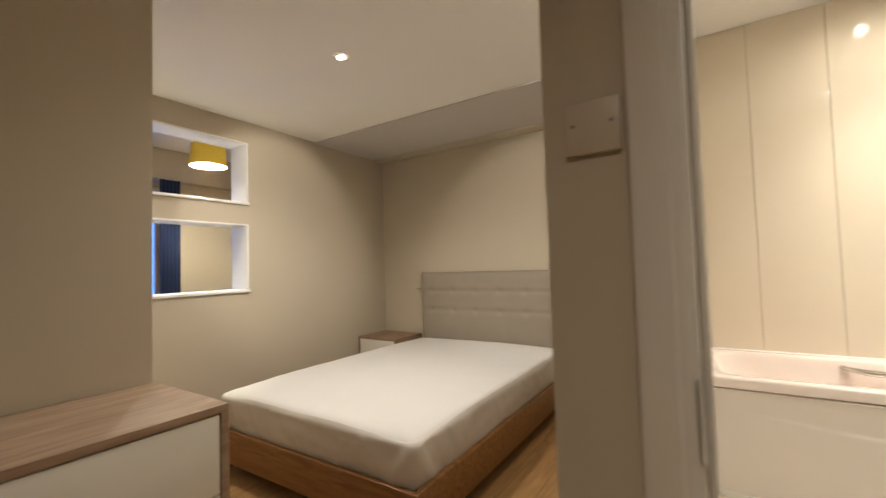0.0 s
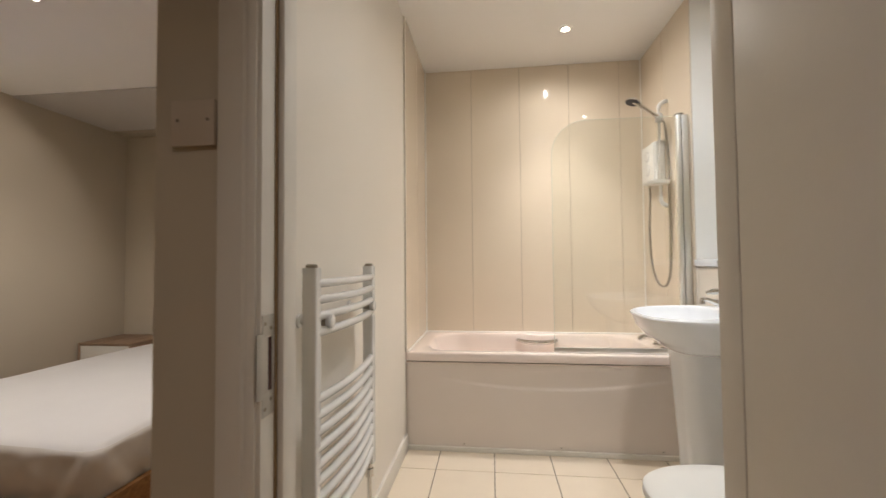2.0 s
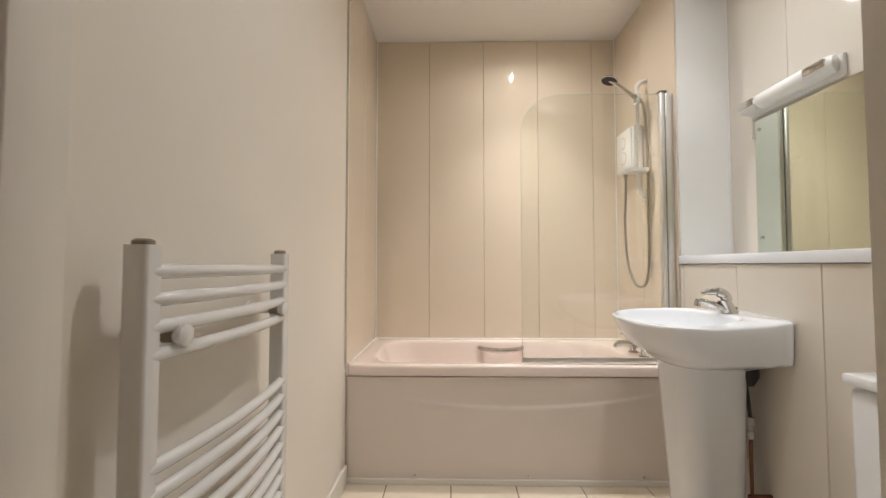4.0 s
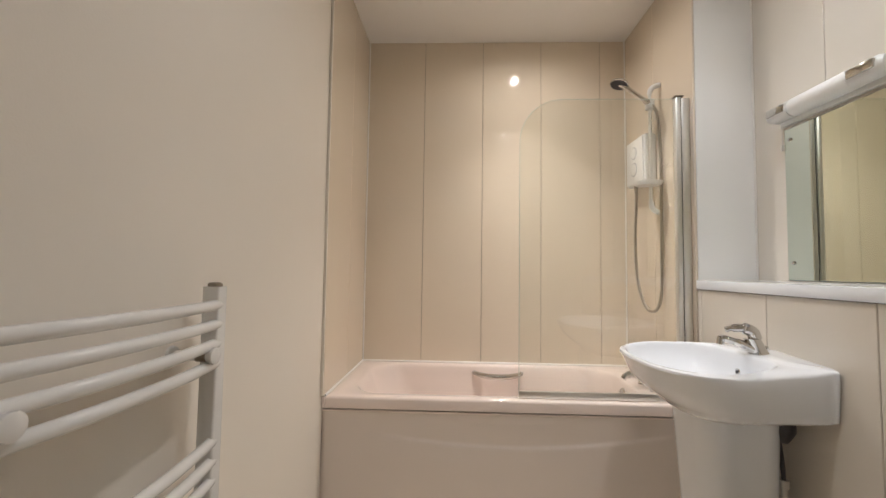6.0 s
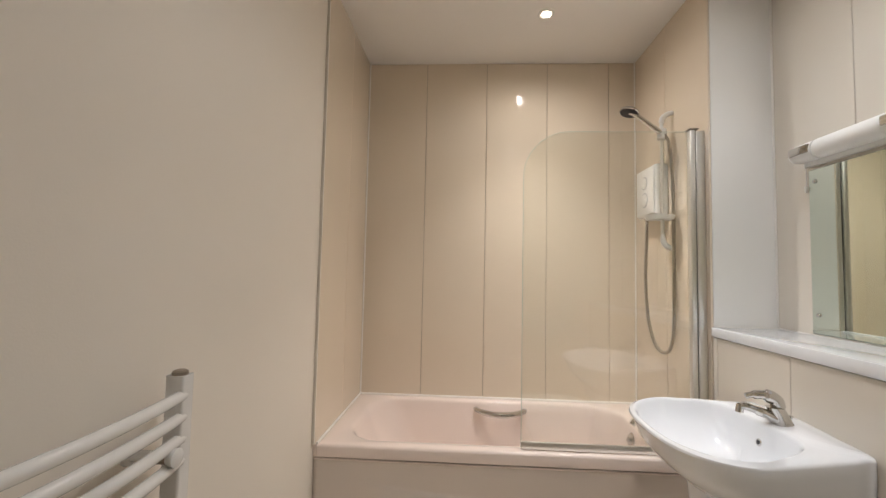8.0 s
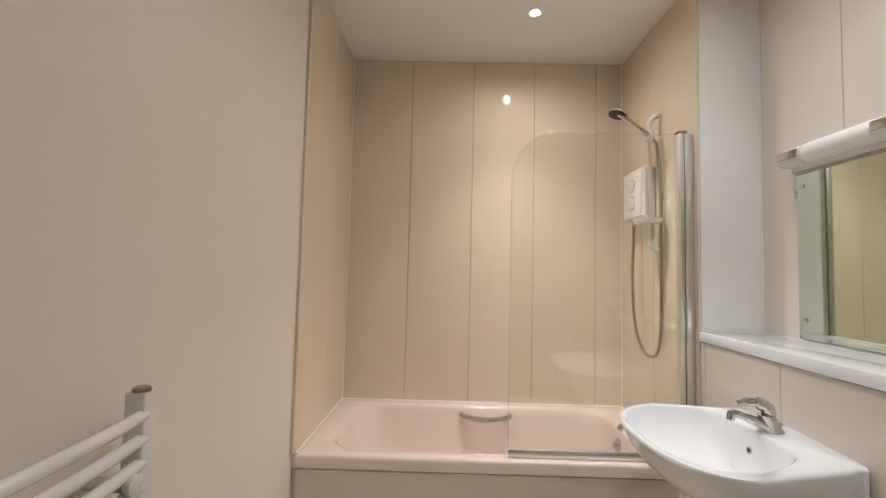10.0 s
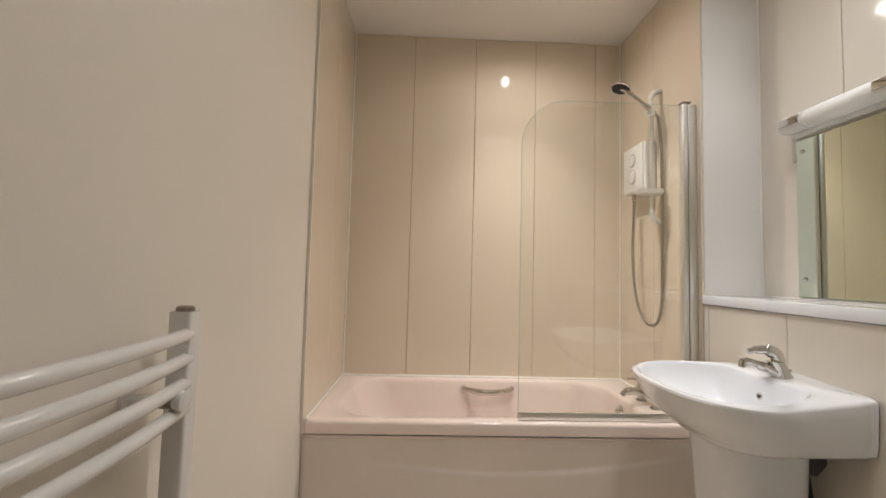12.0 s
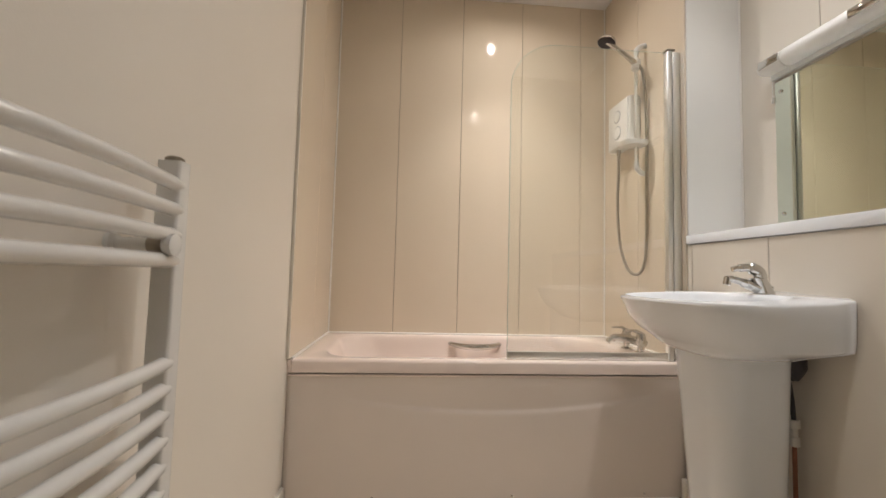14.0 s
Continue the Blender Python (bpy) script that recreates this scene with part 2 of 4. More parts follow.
def lathe(at, axis, profile, sides=24, bm=None, caps=True):
    """Turned shape: profile is (along, radius) pairs from at along axis."""
    ax = Vector(axis).normalized()
    u = ax.orthogonal().normalized()
    v = ax.cross(u)
    rings = [[Vector(at) + ax * h + (u * math.cos(2 * math.pi * k / sides) + v * math.sin(2 * math.pi * k / sides)) * max(r, 1e-4) for k in range(sides)] for h, r in profile]
    return loft(rings, bm, caps, caps)


def rrect(cx, cy, w, d, r, z, n=10):
    """A rounded rectangle as a ring of points."""
    pts = []
    for sx, sy, a0 in ((1, 1, 0), (-1, 1, 90), (-1, -1, 180), (1, -1, 270)):
        for k in range(n + 1):
            a = radians(a0 + 90 * k / n)
            pts.append((cx + sx * (w / 2 - r) + r * math.cos(a), cy + sy * (d / 2 - r) + r * math.sin(a), z))
    return pts


# ---- bathroom shell ----
H = 2.597
RIM = 0.571
BED_H = 2.34


def wall(name, boxes, material, label):
    bm = bmesh.new()
    for b in boxes:
        box(*b, bm=bm)
    return solid(name, bm, material, label, "wall", "structure")


wall_back = wall("wall_bath_back", [(-0.012, 1.95, 2.41, 2.53, 0, H)], M["joint"], "bathroom end wall clad in cream gloss panels")
wall_left = wall("wall_bath_left", [(-0.075, -0.012, 0.075, 2.41, 0, H)], M["wall_bath"], "smooth cream painted bathroom wall")
wall("wall_bedroom_partition", [(-0.141, -0.075, 0.075, 2.76, 0, H)], M["wall_bed"], "taupe painted bedroom partition wall")
wall("wall_door_side", [(-0.122, 0.054, -0.060, 0.075, 0, H)], M["wall_bed"], "taupe painted wall end beside bathroom door")
wall("wall_door_other_side", [(0.956, 2.1, -0.030, 0.075, 0, H), (0.054, 0.956, -0.060, 0.075, 2.06, H)], M["wall_bed"], "taupe painted hall wall around door opening")
wall_low = wall("wall_basin_boxing", [(1.633, 1.95, 0.075, 1.66, 0, 1.0645)], M["joint"], "low boxed wall behind basin with cream panels")
wall_high = wall("wall_mirror_recess", [(1.89, 1.95, 0.075, 1.66, 1.062, H)], M["joint"], "recessed upper wall with cream gloss panels")
wall_shower = wall("wall_shower_end", [(1.63, 1.95, 1.66, 2.41, 0, H)], M["white_wall"], "white gloss reveal and panelled shower end wall")
ceiling_bath = solid("ceiling_bath", box(-0.075, 1.95, 0.0, 2.53, H, H + 0.1), M["ceiling"], "plain white bathroom ceiling", "ceiling", "structure")
solid("floor_bath", box(-0.075, 1.95, 0.02, 2.41, -0.1, -0.004), M["grout"], "bathroom floor bed with dark grout", "floor", "structure")
floor_bath = bpy.data.objects["floor_bath"]

# skirting, shelf
solid("skirting_bath", box(-0.012, 0.004, 0.09, 1.655, 0, 0.095, 0.003), M["gloss_white"], "white skirting board along bathroom wall", "skirting", "structure")
ledge = thing("ledge_shelf", (1.73, 0.87, 1.064), "glossy white ledge shelf under the mirror", "shelf")
part("board", box(1.6275, 1.879, 0.078, 1.657, 1.066, 1.104, 0.003), M["ceramic"], ledge)
part("front_edge", box(1.615, 1.627, 0.078, 1.657, 1.0662, 1.1055, 0.005), M["ceramic"], ledge)
part("sealant", tube([(1.878, 0.08, 1.106), (1.878, 1.656, 1.106), (1.640, 1.656, 1.106)], 0.003, 8), M["silicone"], ledge)
# pale trims where panels end and meet
trim = tube([(1.8775, 1.6575, 1.108), (1.8775, 1.6575, H - 0.003)], 0.004, 8)
solid("trim_corner", trim, M["silicone"], "thin white corner trim between panels", "trim", "structure")
solid("trim_panel_end", box(-0.012, 0.0012, 1.6405, 1.6500, RIM + 0.003, H - 0.002, 0.003), M["gloss_white"], "white edge trim closing the wall panels", "trim", "structure")

# ---- door frame and door ----
frame_thing = thing("door_frame_1", (0.47, 0.0, 0), "white painted door frame of the bathroom", "door frame", kind="structure")
part("lining", box(0.054, 0.091, -0.062, 0.072, 0, 2.03, 0.0015), M["gloss_white"], frame_thing)
part("lining", box(0.905, 0.945, -0.030, 0.034, 0, 2.03, 0.0015), M["gloss_white"], frame_thing)
part("lining", box(0.054, 0.945, -0.062, 0.072, 2.031, 2.06, 0.0015), M["gloss_white"], frame_thing)
part("door_stop", box(0.092, 0.105, -0.007, 0.040, 0, 2.018, 0.002), M["gloss_white"], frame_thing)
part("door_stop", box(0.106, 0.904, -0.007, 0.040, 2.017, 2.030, 0.002), M["gloss_white"], frame_thing)
part("worn_edge", box(0.0915, 0.0935, -0.0175, -0.0075, 0, 2.0), M["brown_gap"], frame_thing, "bare brown unpainted strip by the stop")


def architrave(x0, x1):
    inner = x1 if x0 < 0.4 else x0
    outer = x0 if x0 < 0.4 else x1
    s = 1 if outer > inner else -1
    prof = [(inner, -0.063), (inner, -0.069), (inner + s * 0.008, -0.074), (inner + s * 0.016, -0.074), (inner + s * 0.020, -0.078),
            (outer - s * 0.006, -0.078), (outer, -0.074), (outer, -0.061), (inner + s * 0.002, -0.061)]
    return loft([[(x, y, z) for x, y in prof] for z in (0.0, 2.09)])


part("architrave", architrave(0.013, 0.083), M["gloss_white"], frame_thing)
part("architrave", architrave(0.962, 1.022), M["gloss_white"], frame_thing)
part("architrave", box(0.013, 1.022, -0.077, -0.061, 2.091, 2.155, 0.003), M["gloss_white"], frame_thing)

strike = thing("strike_plate", (0.091, -0.036, 0.824), "scuffed steel latch strike plate on door lining", "strike plate")
bm = bmesh.new()
box(0.0905, 0.0925, -0.058, -0.018, 0.824, 0.866, 0.0006, bm)
box(0.0905, 0.0925, -0.058, -0.018, 0.968, 1.008, 0.0006, bm)
box(0.0905, 0.0925, -0.058, -0.040, 0.866, 0.968, 0.0, bm)
box(0.0905, 0.0925, -0.026, -0.018, 0.866, 0.968, 0.0, bm)
part("plate", bm, M["steel"], strike)
lip = loft([[(0.0925, -0.058, z), (0.0925, -0.064, z), (0.089, -0.072, z), (0.087, -0.072, z), (0.0900, -0.063, z), (0.0900, -0.058, z)] for z in (0.858, 0.975)])
part("lip", lip, M["steel"], strike)
part("latch_hole", box(0.0895, 0.0914, -0.040, -0.026, 0.868, 0.966), M["rust"], strike, "dark latch slot")
for y, z in ((-0.050, 0.992), (-0.030, 0.982), (-0.030, 0.852), (-0.050, 0.838)):
    part("screw", lathe((0.0923, y, z), (1, 0, 0), [(0, 0.004), (0.0008, 0.004), (0.001, 0.0015)], 10), M["cap"], strike)

door = thing("door_1", (0.88, -0.06, 0), "white painted flush door swung open into the hall", "door", kind="structure")
part("leaf", box(0.906, 0.946, -0.835, -0.032, 0.008, 2.01, 0.002), M["gloss_white"], door)
for z in (0.22, 1.80):
    part("hinge", tube([(0.909, -0.031, z - 0.045), (0.909, -0.031, z + 0.045)], 0.0035, 10), M["steel"], door)
h = thing("door_handle", (0.914, -0.79, 1.0), "brushed steel lever door handle", "door handle")
part("rose", lathe((0.914, -0.79, 1.0), (-1, 0, 0), [(0, 0.026), (0.008, 0.026), (0.010, 0.022), (0.010, 0.009)]), M["steel"], h)
part("lever", tube(smooth_path([(0.906, -0.79, 1.0), (0.871, -0.79, 1.0), (0.864, -0.78, 1.0), (0.864, -0.68, 1.0)]), 0.009), M["steel"], h)
h.parent = door
h.matrix_parent_inverse = Matrix.Translation(-Vector(ORIGIN[door]))

plate = thing("wall_plate", (-0.029, -0.060, 1.36), "square white blank wall plate with two screws", "wall plate")
part("cover", box(-0.083, 0.003, -0.070, -0.0605, 1.318, 1.404, 0.002), M["plate"], plate)
for x in (-0.070, -0.010):
    part("screw", lathe((x, -0.070, 1.366), (0, -1, 0), [(0, 0.0035), (0.0006, 0.0035), (0.0008, 0.001)], 10), M["cap"], plate)

# ---- bedroom and hall shell ----
WL = -2.945
Y0, Y1 = 0.10, 1.135
bm = bmesh.new()
for b in ((-3.16, WL, -0.22, Y0, 0, 2.62), (-3.16, WL, Y1, 2.9, 0, 2.62), (-3.16, WL, Y0, Y1, 0, 1.0), (-3.16, WL, Y0, Y1, 1.515, 1.685), (-3.16, WL, Y0, Y1, 2.168, 2.62)):
    box(*b, bm=bm)
solid("wall_bed_left", bm, M["wall_bed"], "taupe bedroom wall with two letterbox openings", "wall", "structure")
wall("wall_bed_head", [(-3.16, -0.075, 2.76, 2.9, 0, 2.62)], M["wall_bed"], "taupe bedroom wall behind headboard")
wall("wall_bed_near", [(WL, -1.518, -0.22, -0.10, 0, BED_H), (-1.638, -1.518, -2.4, -0.22, 0, BED_H)], M["wall_bed"], "taupe wall corner beside chest of drawers")
wall("wall_hall_back", [(-1.67, 2.1, -2.52, -2.4, 0, BED_H + 0.1)], M["wall_bed"], "plain taupe hall wall behind the camera")
wall("wall_hall_right", [(2.1, 2.2, -2.52, 0.075, 0, BED_H + 0.1)], M["wall_bed"], "plain taupe hall side wall")
bm = bmesh.new()
box(WL, -0.141, -0.10, 1.81, BED_H, BED_H + 0.1, bm=bm)
box(-1.67, 2.1, -2.4, -0.10, BED_H, BED_H + 0.1, bm=bm)
box(-0.141, 2.1, -0.10, -0.030, BED_H, BED_H + 0.1, bm=bm)
box(WL, -0.141, 1.81, 2.76, BED_H, BED_H + 0.1, bm=bm)
solid("ceiling_bed", bm, M["ceiling"], "white painted bedroom ceiling", "ceiling", "structure")
# thin slab under the ceiling, greyer than the rest, towards the head wall
solid("trim_ceiling_band", box(WL, -0.141, 1.81, 2.60, 2.328, 2.3395), M["band"], "greyish band on the bedroom ceiling", "trim", "structure")
solid("trim_boxing", box(WL, -0.141, 2.601, 2.758, 2.318, 2.339, 0.002), M["wall_bed"], "taupe boxed trim along the ceiling edge", "trim", "structure")
solid("floor_bed", box(-3.16, 2.1, -2.4, 2.76, -0.11, -0.006), M["brown_gap"], "bedroom and hall sub floor", "floor", "structure")


def opening(z0, z1):
    """White lining round a letterbox opening, with a lipped sill."""
    o = thing("window_%d" % (1 if z0 > 1.5 else 2), (WL, 0.62, z0), "white lined letterbox opening between two rooms", "window", kind="structure")
    x0, x1 = -3.165, WL + 0.002
    part("window_frame", box(x0, x1, Y1 - 0.008, Y1 + 0.006, z0 - 0.004, z1 + 0.004, 0.002), M["white_paint"], o)
    part("window_frame", box(x0, x1, Y0 - 0.006, Y0 + 0.008, z0 - 0.004, z1 + 0.004, 0.002), M["white_paint"], o)
    part("window_frame", box(x0, x1, Y0 + 0.009, Y1 - 0.009, z1 - 0.008, z1 + 0.004, 0.002), M["white_paint"], o)
    part("window_sill", box(x0, WL + 0.020, Y0 - 0.008, Y1 + 0.008, z0 - 0.014, z0 + 0.006, 0.003), M["white_paint"], o)


opening(1.685, 2.168)
opening(1.0, 1.515)

# ---- room beyond the openings ----
FX = -5.15
wall("wall_far_room", [(FX - 0.15, FX, -1.6, 0.0, 0, 2.56), (FX - 0.15, FX, 1.45, 3.6, 0, 2.56), (FX - 0.15, FX, 0.0, 1.45, 0, 0.25), (FX - 0.15, FX, 0.0, 1.45, 2.15, 2.56)], M["wall_bed"], "taupe far wall with tall window")
wall("wall_far_room_ends", [(FX, -3.16, -1.7, -1.6, 0, 2.56), (FX, -3.16, 3.5, 3.6, 0, 2.56), (-3.16, -3.05, -1.6, -0.22, 0, 2.56), (-3.16, -3.05, 2.9, 3.5, 0, 2.56)], M["wall_bed"], "plain taupe side walls of next room")
solid("ceiling_far_room", box(FX, -3.161, -1.6, 3.5, 2.56, 2.62), M["ceiling"], "white ceiling of the next room", "ceiling", "structure")
solid("trim_far_bulkhead", box(FX, FX + 0.16, -1.6, 3.5, 2.21, 2.559, 0.003), M["wall_bed"], "boxed bulkhead above the far window", "trim", "structure")
solid("floor_far_room", box(FX, -3.161, -1.6, 3.5, -0.1, 0), M["laminate"], "wood laminate floor of next room", "floor", "structure")
w = thing("window_3", (FX - 0.07, 0.72, 0.25), "tall window with evening blue sky", "window", kind="structure")
for b in ((0.0, 0.05, 0.25, 2.15), (1.40, 1.45, 0.25, 2.15), (0.70, 0.75, 0.25, 2.15), (0.05, 1.40, 0.25, 0.30), (0.05, 1.40, 2.10, 2.15)):
    part("window_frame", box(FX - 0.10, FX - 0.05, *b, 0.003), M["gloss_white"], w)
for a, b in ((0.05, 0.70), (0.75, 1.40)):
    p = part("pane", box(FX - 0.08, FX - 0.074, a, b, 0.30, 2.10), M["glass"], w)
    p.visible_shadow = False
solid("backdrop", box(-9.0, -8.9, -8, 10, -2, 6), M["sky_glow"], "evening sky seen through the far window", "sky", "structure")

rings = []
for z in (0.06, 0.7, 1.4, 2.0, 2.2):
    ring = []
    for k in range(41):
        u = k / 40
        ring.append((FX + 0.21 + 0.022 * math.sin(u * 34) * (1.0 if z < 2 else 0.7), 1.336 + 0.206 * u, z))
    rings.append(ring + [(x + 0.006, y, z) for x, y, z in reversed(ring)])
solid("curtain", loft(rings), M["navy"], "gathered navy blue curtain beside window", "curtain", "", (FX + 0.21, 1.44, 0.06), 60)

lampt = thing("pendant_lamp", (PENDANT[0], PENDANT[1], 2.559), "yellow drum pendant lamp hanging from ceiling", "lamp")
rr = 0.158
part("shade", lathe((PENDANT[0], PENDANT[1], 2.145), (0, 0, 1), [(0, rr), (0.20, rr - 0.018), (0.20, rr - 0.021), (0, rr - 0.003), (0, rr)], 48, caps=False), M["shade"], lampt, "yellow fabric drum shade")
part("lining", lathe((PENDANT[0], PENDANT[1], 2.147), (0, 0, 1), [(0, rr - 0.0045), (0.195, rr - 0.022), (0.195, rr - 0.0235), (0, rr - 0.006), (0, rr - 0.0045)], 48, caps=False), M["lining"], lampt, "white shade lining")
part("bulb", lathe((PENDANT[0], PENDANT[1], PENDANT[2] + 0.075), (0, 0, 1), [(0, 0.004), (0.008, 0.022), (0.03, 0.03), (0.05, 0.022), (0.07, 0.012), (0.09, 0.012)], 16), M["bulb_glass"], lampt)
part("cord", tube([(PENDANT[0], PENDANT[1], 2.20), (PENDANT[0], PENDANT[1], 2.555)], 0.004, 8), M["plastic"], lampt)
part("rose", lathe((PENDANT[0], PENDANT[1], 2.559), (0, 0, -1), [(0, 0.045), (0.02, 0.04), (0.03, 0.012)]), M["plastic"], lampt)


def downlight(at):
    d = thing("downlight", at, "round white recessed ceiling downlight switched on", "downlight", "ceiling downlights")
    part("bezel", lathe(at, (0, 0, -1), [(0, 0.042), (0.003, 0.042), (0.006, 0.036), (0.006, 0.028), (0.001, 0.026)], 32), M["plastic"], d)
    part("lamp", lathe((at[0], at[1], at[2] - 0.0015), (0, 0, -1), [(0, 0.019), (0.003, 0.017), (0.004, 0.008)], 24), M["lamp_face"], d)
    return d


for at in BATH_LAMPS + BED_LAMPS:
    downlight(at)

# ---- bath ----
bath = thing("bathtub", (0.81, 2.03, 0.0), "white acrylic bathtub fitted wall to wall", "bathtub")


def tub_ring(x0, x1, y0, y1, r, z, n=12):
    return rrect((x0 + x1) / 2, (y0 + y1) / 2, x1 - x0, y1 - y0, r, z, n)


rings = [
    tub_ring(0.002, 1.618, 1.664, 2.396, 0.006, RIM - 0.052),
    tub_ring(0.002, 1.618, 1.662, 2.397, 0.008, RIM - 0.012),
    tub_ring(0.005, 1.615, 1.666, 2.394, 0.012, RIM - 0.003),
    tub_ring(0.012, 1.608, 1.674, 2.386, 0.02, RIM),
    tub_ring(0.085, 1.465, 1.728, 2.340, 0.16, RIM - 0.002),
    tub_ring(0.098, 1.456, 1.737, 2.332, 0.165, RIM - 0.008),
    tub_ring(0.108, 1.450, 1.744, 2.326, 0.17, RIM - 0.025),
    tub_ring(0.150, 1.436, 1.762, 2.308, 0.17, RIM - 0.12),
    tub_ring(0.230, 1.415, 1.785, 2.285, 0.16, RIM - 0.27),
    tub_ring(0.300, 1.385, 1.815, 2.255, 0.14, RIM - 0.36),
    tub_ring(0.370, 1.340, 1.860, 2.210, 0.10, RIM - 0.385),
]


def tub_shell():
    """Outer rim, rolled edge and bowl."""
    steps = [(a, b, q / m) for a, b, m in zip(rings, rings[1:], (1, 1, 1, 2, 2, 2, 4, 6, 6, 3)) for q in range(m)] + [(rings[-2], rings[-1], 1.0)]
    # the same number of points on every ring, by equal share of each ring's own sides
    marks = []
    raw = rings[4]
    for i, (a, b) in enumerate(zip(raw, raw[1:] + raw[:1])):
        m = max(1, round((Vector(b) - Vector(a)).length / 0.03))
        marks += [(i, q / m) for q in range(m)]
    out = []
    for a, b, f in steps:
        ring = [Vector(p).lerp(Vector(q), f) for p, q in zip(a, b)]
        row = []
        for i, s in marks:
            p = ring[i].lerp(ring[(i + 1) % len(ring)], s)
            row.append(p)
        out.append(row)
    return loft(out, cap0=False)


part("shell", tub_shell(), M["acrylic"], bath, angle=50)


def front_panel():
    """Bath front with a pressed curved step across its face."""
    bm = bmesh.new()
    nx, nz = 80, 130
    grid = []
    for i in range(nx + 1):
        x = -0.011 + 1.627 * i / nx
        col = []
        for k in range(nz + 1):
            z = 0.022 + 0.4865 * k / nz
            c = 0.365 + 0.055 * ((x - 0.81) / 0.62) ** 2
            fade = max(0.0, 1 - abs((x - 0.86) / 0.68) ** 4)
            d = (z - c) / 0.0032
            step = 0.010 * fade / (1 + math.exp(-d))
            col.append(bm.verts.new((x, 1.672 + step * max(0.0, 1 - max(0, z - c) / 0.10), z)))
        grid.append(col)
    for a, b in zip(grid, grid[1:]):
        for k in range(nz):
            bm.faces.new((a[k], b[k], b[k + 1], a[k + 1]))
    return bm


fp = part("front_panel", front_panel(), M["bath_panel"], bath, "satin off-white bath panel with pressed curve", 60)
sol = fp.modifiers.new("thickness", "SOLIDIFY")
sol.thickness, sol.offset = 0.004, 1.0
part("rim_end", box(-0.0115, 0.0025, 1.664, 1.672, RIM - 0.0525, RIM - 0.004, 0.001), M["acrylic"], bath)
part("panel_seam", box(-0.011, 1.616, 1.684, 1.694, RIM - 0.075, RIM - 0.0525), M["joint"], bath)
part("panel_lip", tube([(-0.010, 1.6725, 0.5085), (1.615, 1.6725, 0.5085)], 0.0052, 12), M["acrylic"], bath, "rolled top edge of bath panel")
part("base_strip", box(-0.011, 1.582, 1.655, 1.673, 0.0, 0.026, 0.003), M["gloss_white"], bath)
for x in (0.331, 0.884, 1.435):
    part("screw", lathe((x, 1.6715, 0.040), (0, -1, 0), [(0, 0.0055), (0.003, 0.005), (0.004, 0.002)], 12), M["chrome"], bath)
grip = [(0.692, 2.338, 0.527), (0.694, 2.318, 0.528), (0.706, 2.298, 0.527), (0.755, 2.262, 0.524), (0.828, 2.247, 0.522), (0.901, 2.262, 0.524), (0.950, 2.298, 0.527), (0.962, 2.318, 0.528), (0.964, 2.338, 0.527)]
part("grab_handle", tube(smooth_path(grip, 6), [0.017] * 12 + [0.017 + 0.005 * math.sin(math.pi * i / 24) for i in range(25)] + [0.017] * 12, 16, flat=0.75), M["chrome"], bath, "curved chrome grab handle")
part("overflow", lathe((1.452, 2.03, 0.500), (-1, 0, 0.12), [(0, 0.036), (0.010, 0.036), (0.016, 0.030), (0.018, 0.012), (0.030, 0.010), (0.030, 0.004)], 24), M["chrome"], bath, "round chrome overflow")

for pts in ([(0.003, 1.67, RIM), (0.003, 2.395, RIM)], [(0.003, 2.396, RIM), (1.617, 2.396, RIM)], [(1.617, 1.72, RIM), (1.617, 2.395, RIM)]):
    part("sealant", tube(pts, 0.006, 8), M["silicone"], bath)
part("sealant", tube([(0.003, 2.397, RIM), (0.003, 2.397, H - 0.003)], 0.0045, 8), M["silicone"], bath)
part("sealant", tube([(1.617, 2.397, RIM), (1.617, 2.397, H - 0.003)], 0.0045, 8), M["silicone"], bath)
part("end_trim", box(1.583, 1.599, 1.632, 1.654, 0.0, 0.11, 0.003), M["gloss_white"], bath)
mixer_tap = thing("bath_mixer_tap", (1.53, 1.93, RIM), "chrome lever bath mixer tap on tub end", "tap")
bm = tube([(1.535, 1.845, 0.622), (1.535, 2.015, 0.622)], [0.020, 0.020], 16)
part("body", bm, M["chrome"], mixer_tap)
for y in (1.865, 1.995):
    part("pillar", lathe((1.535, y, RIM), (0, 0, 1), [(0, 0.026), (0.006, 0.026), (0.009, 0.016), (0.045, 0.015)], 20), M["chrome"], mixer_tap)
    part("valve_body", lathe((1.535, y, 0.610), (0, 0, 1), [(0, 0.019), (0.016, 0.0215), (0.040, 0.0205), (0.052, 0.017), (0.056, 0.006)], 20), M["chrome"], mixer_tap)
    part("lever", tube(smooth_path([(1.540, y, 0.655), (1.525, y, 0.668), (1.495, y, 0.675), (1.462, y - 0.003, 0.673)], 5), [0.017] * 4 + [0.014] * 5 + [0.009] * 7, 14, flat=0.6), M["chrome"], mixer_tap)
part("spout", tube(smooth_path([(1.535, 1.93, 0.622), (1.47, 1.93, 0.632), (1.425, 1.93, 0.628), (1.408, 1.93, 0.610)], 6), [0.018] * 12 + [0.014] * 7, 14), M["chrome"], mixer_tap)

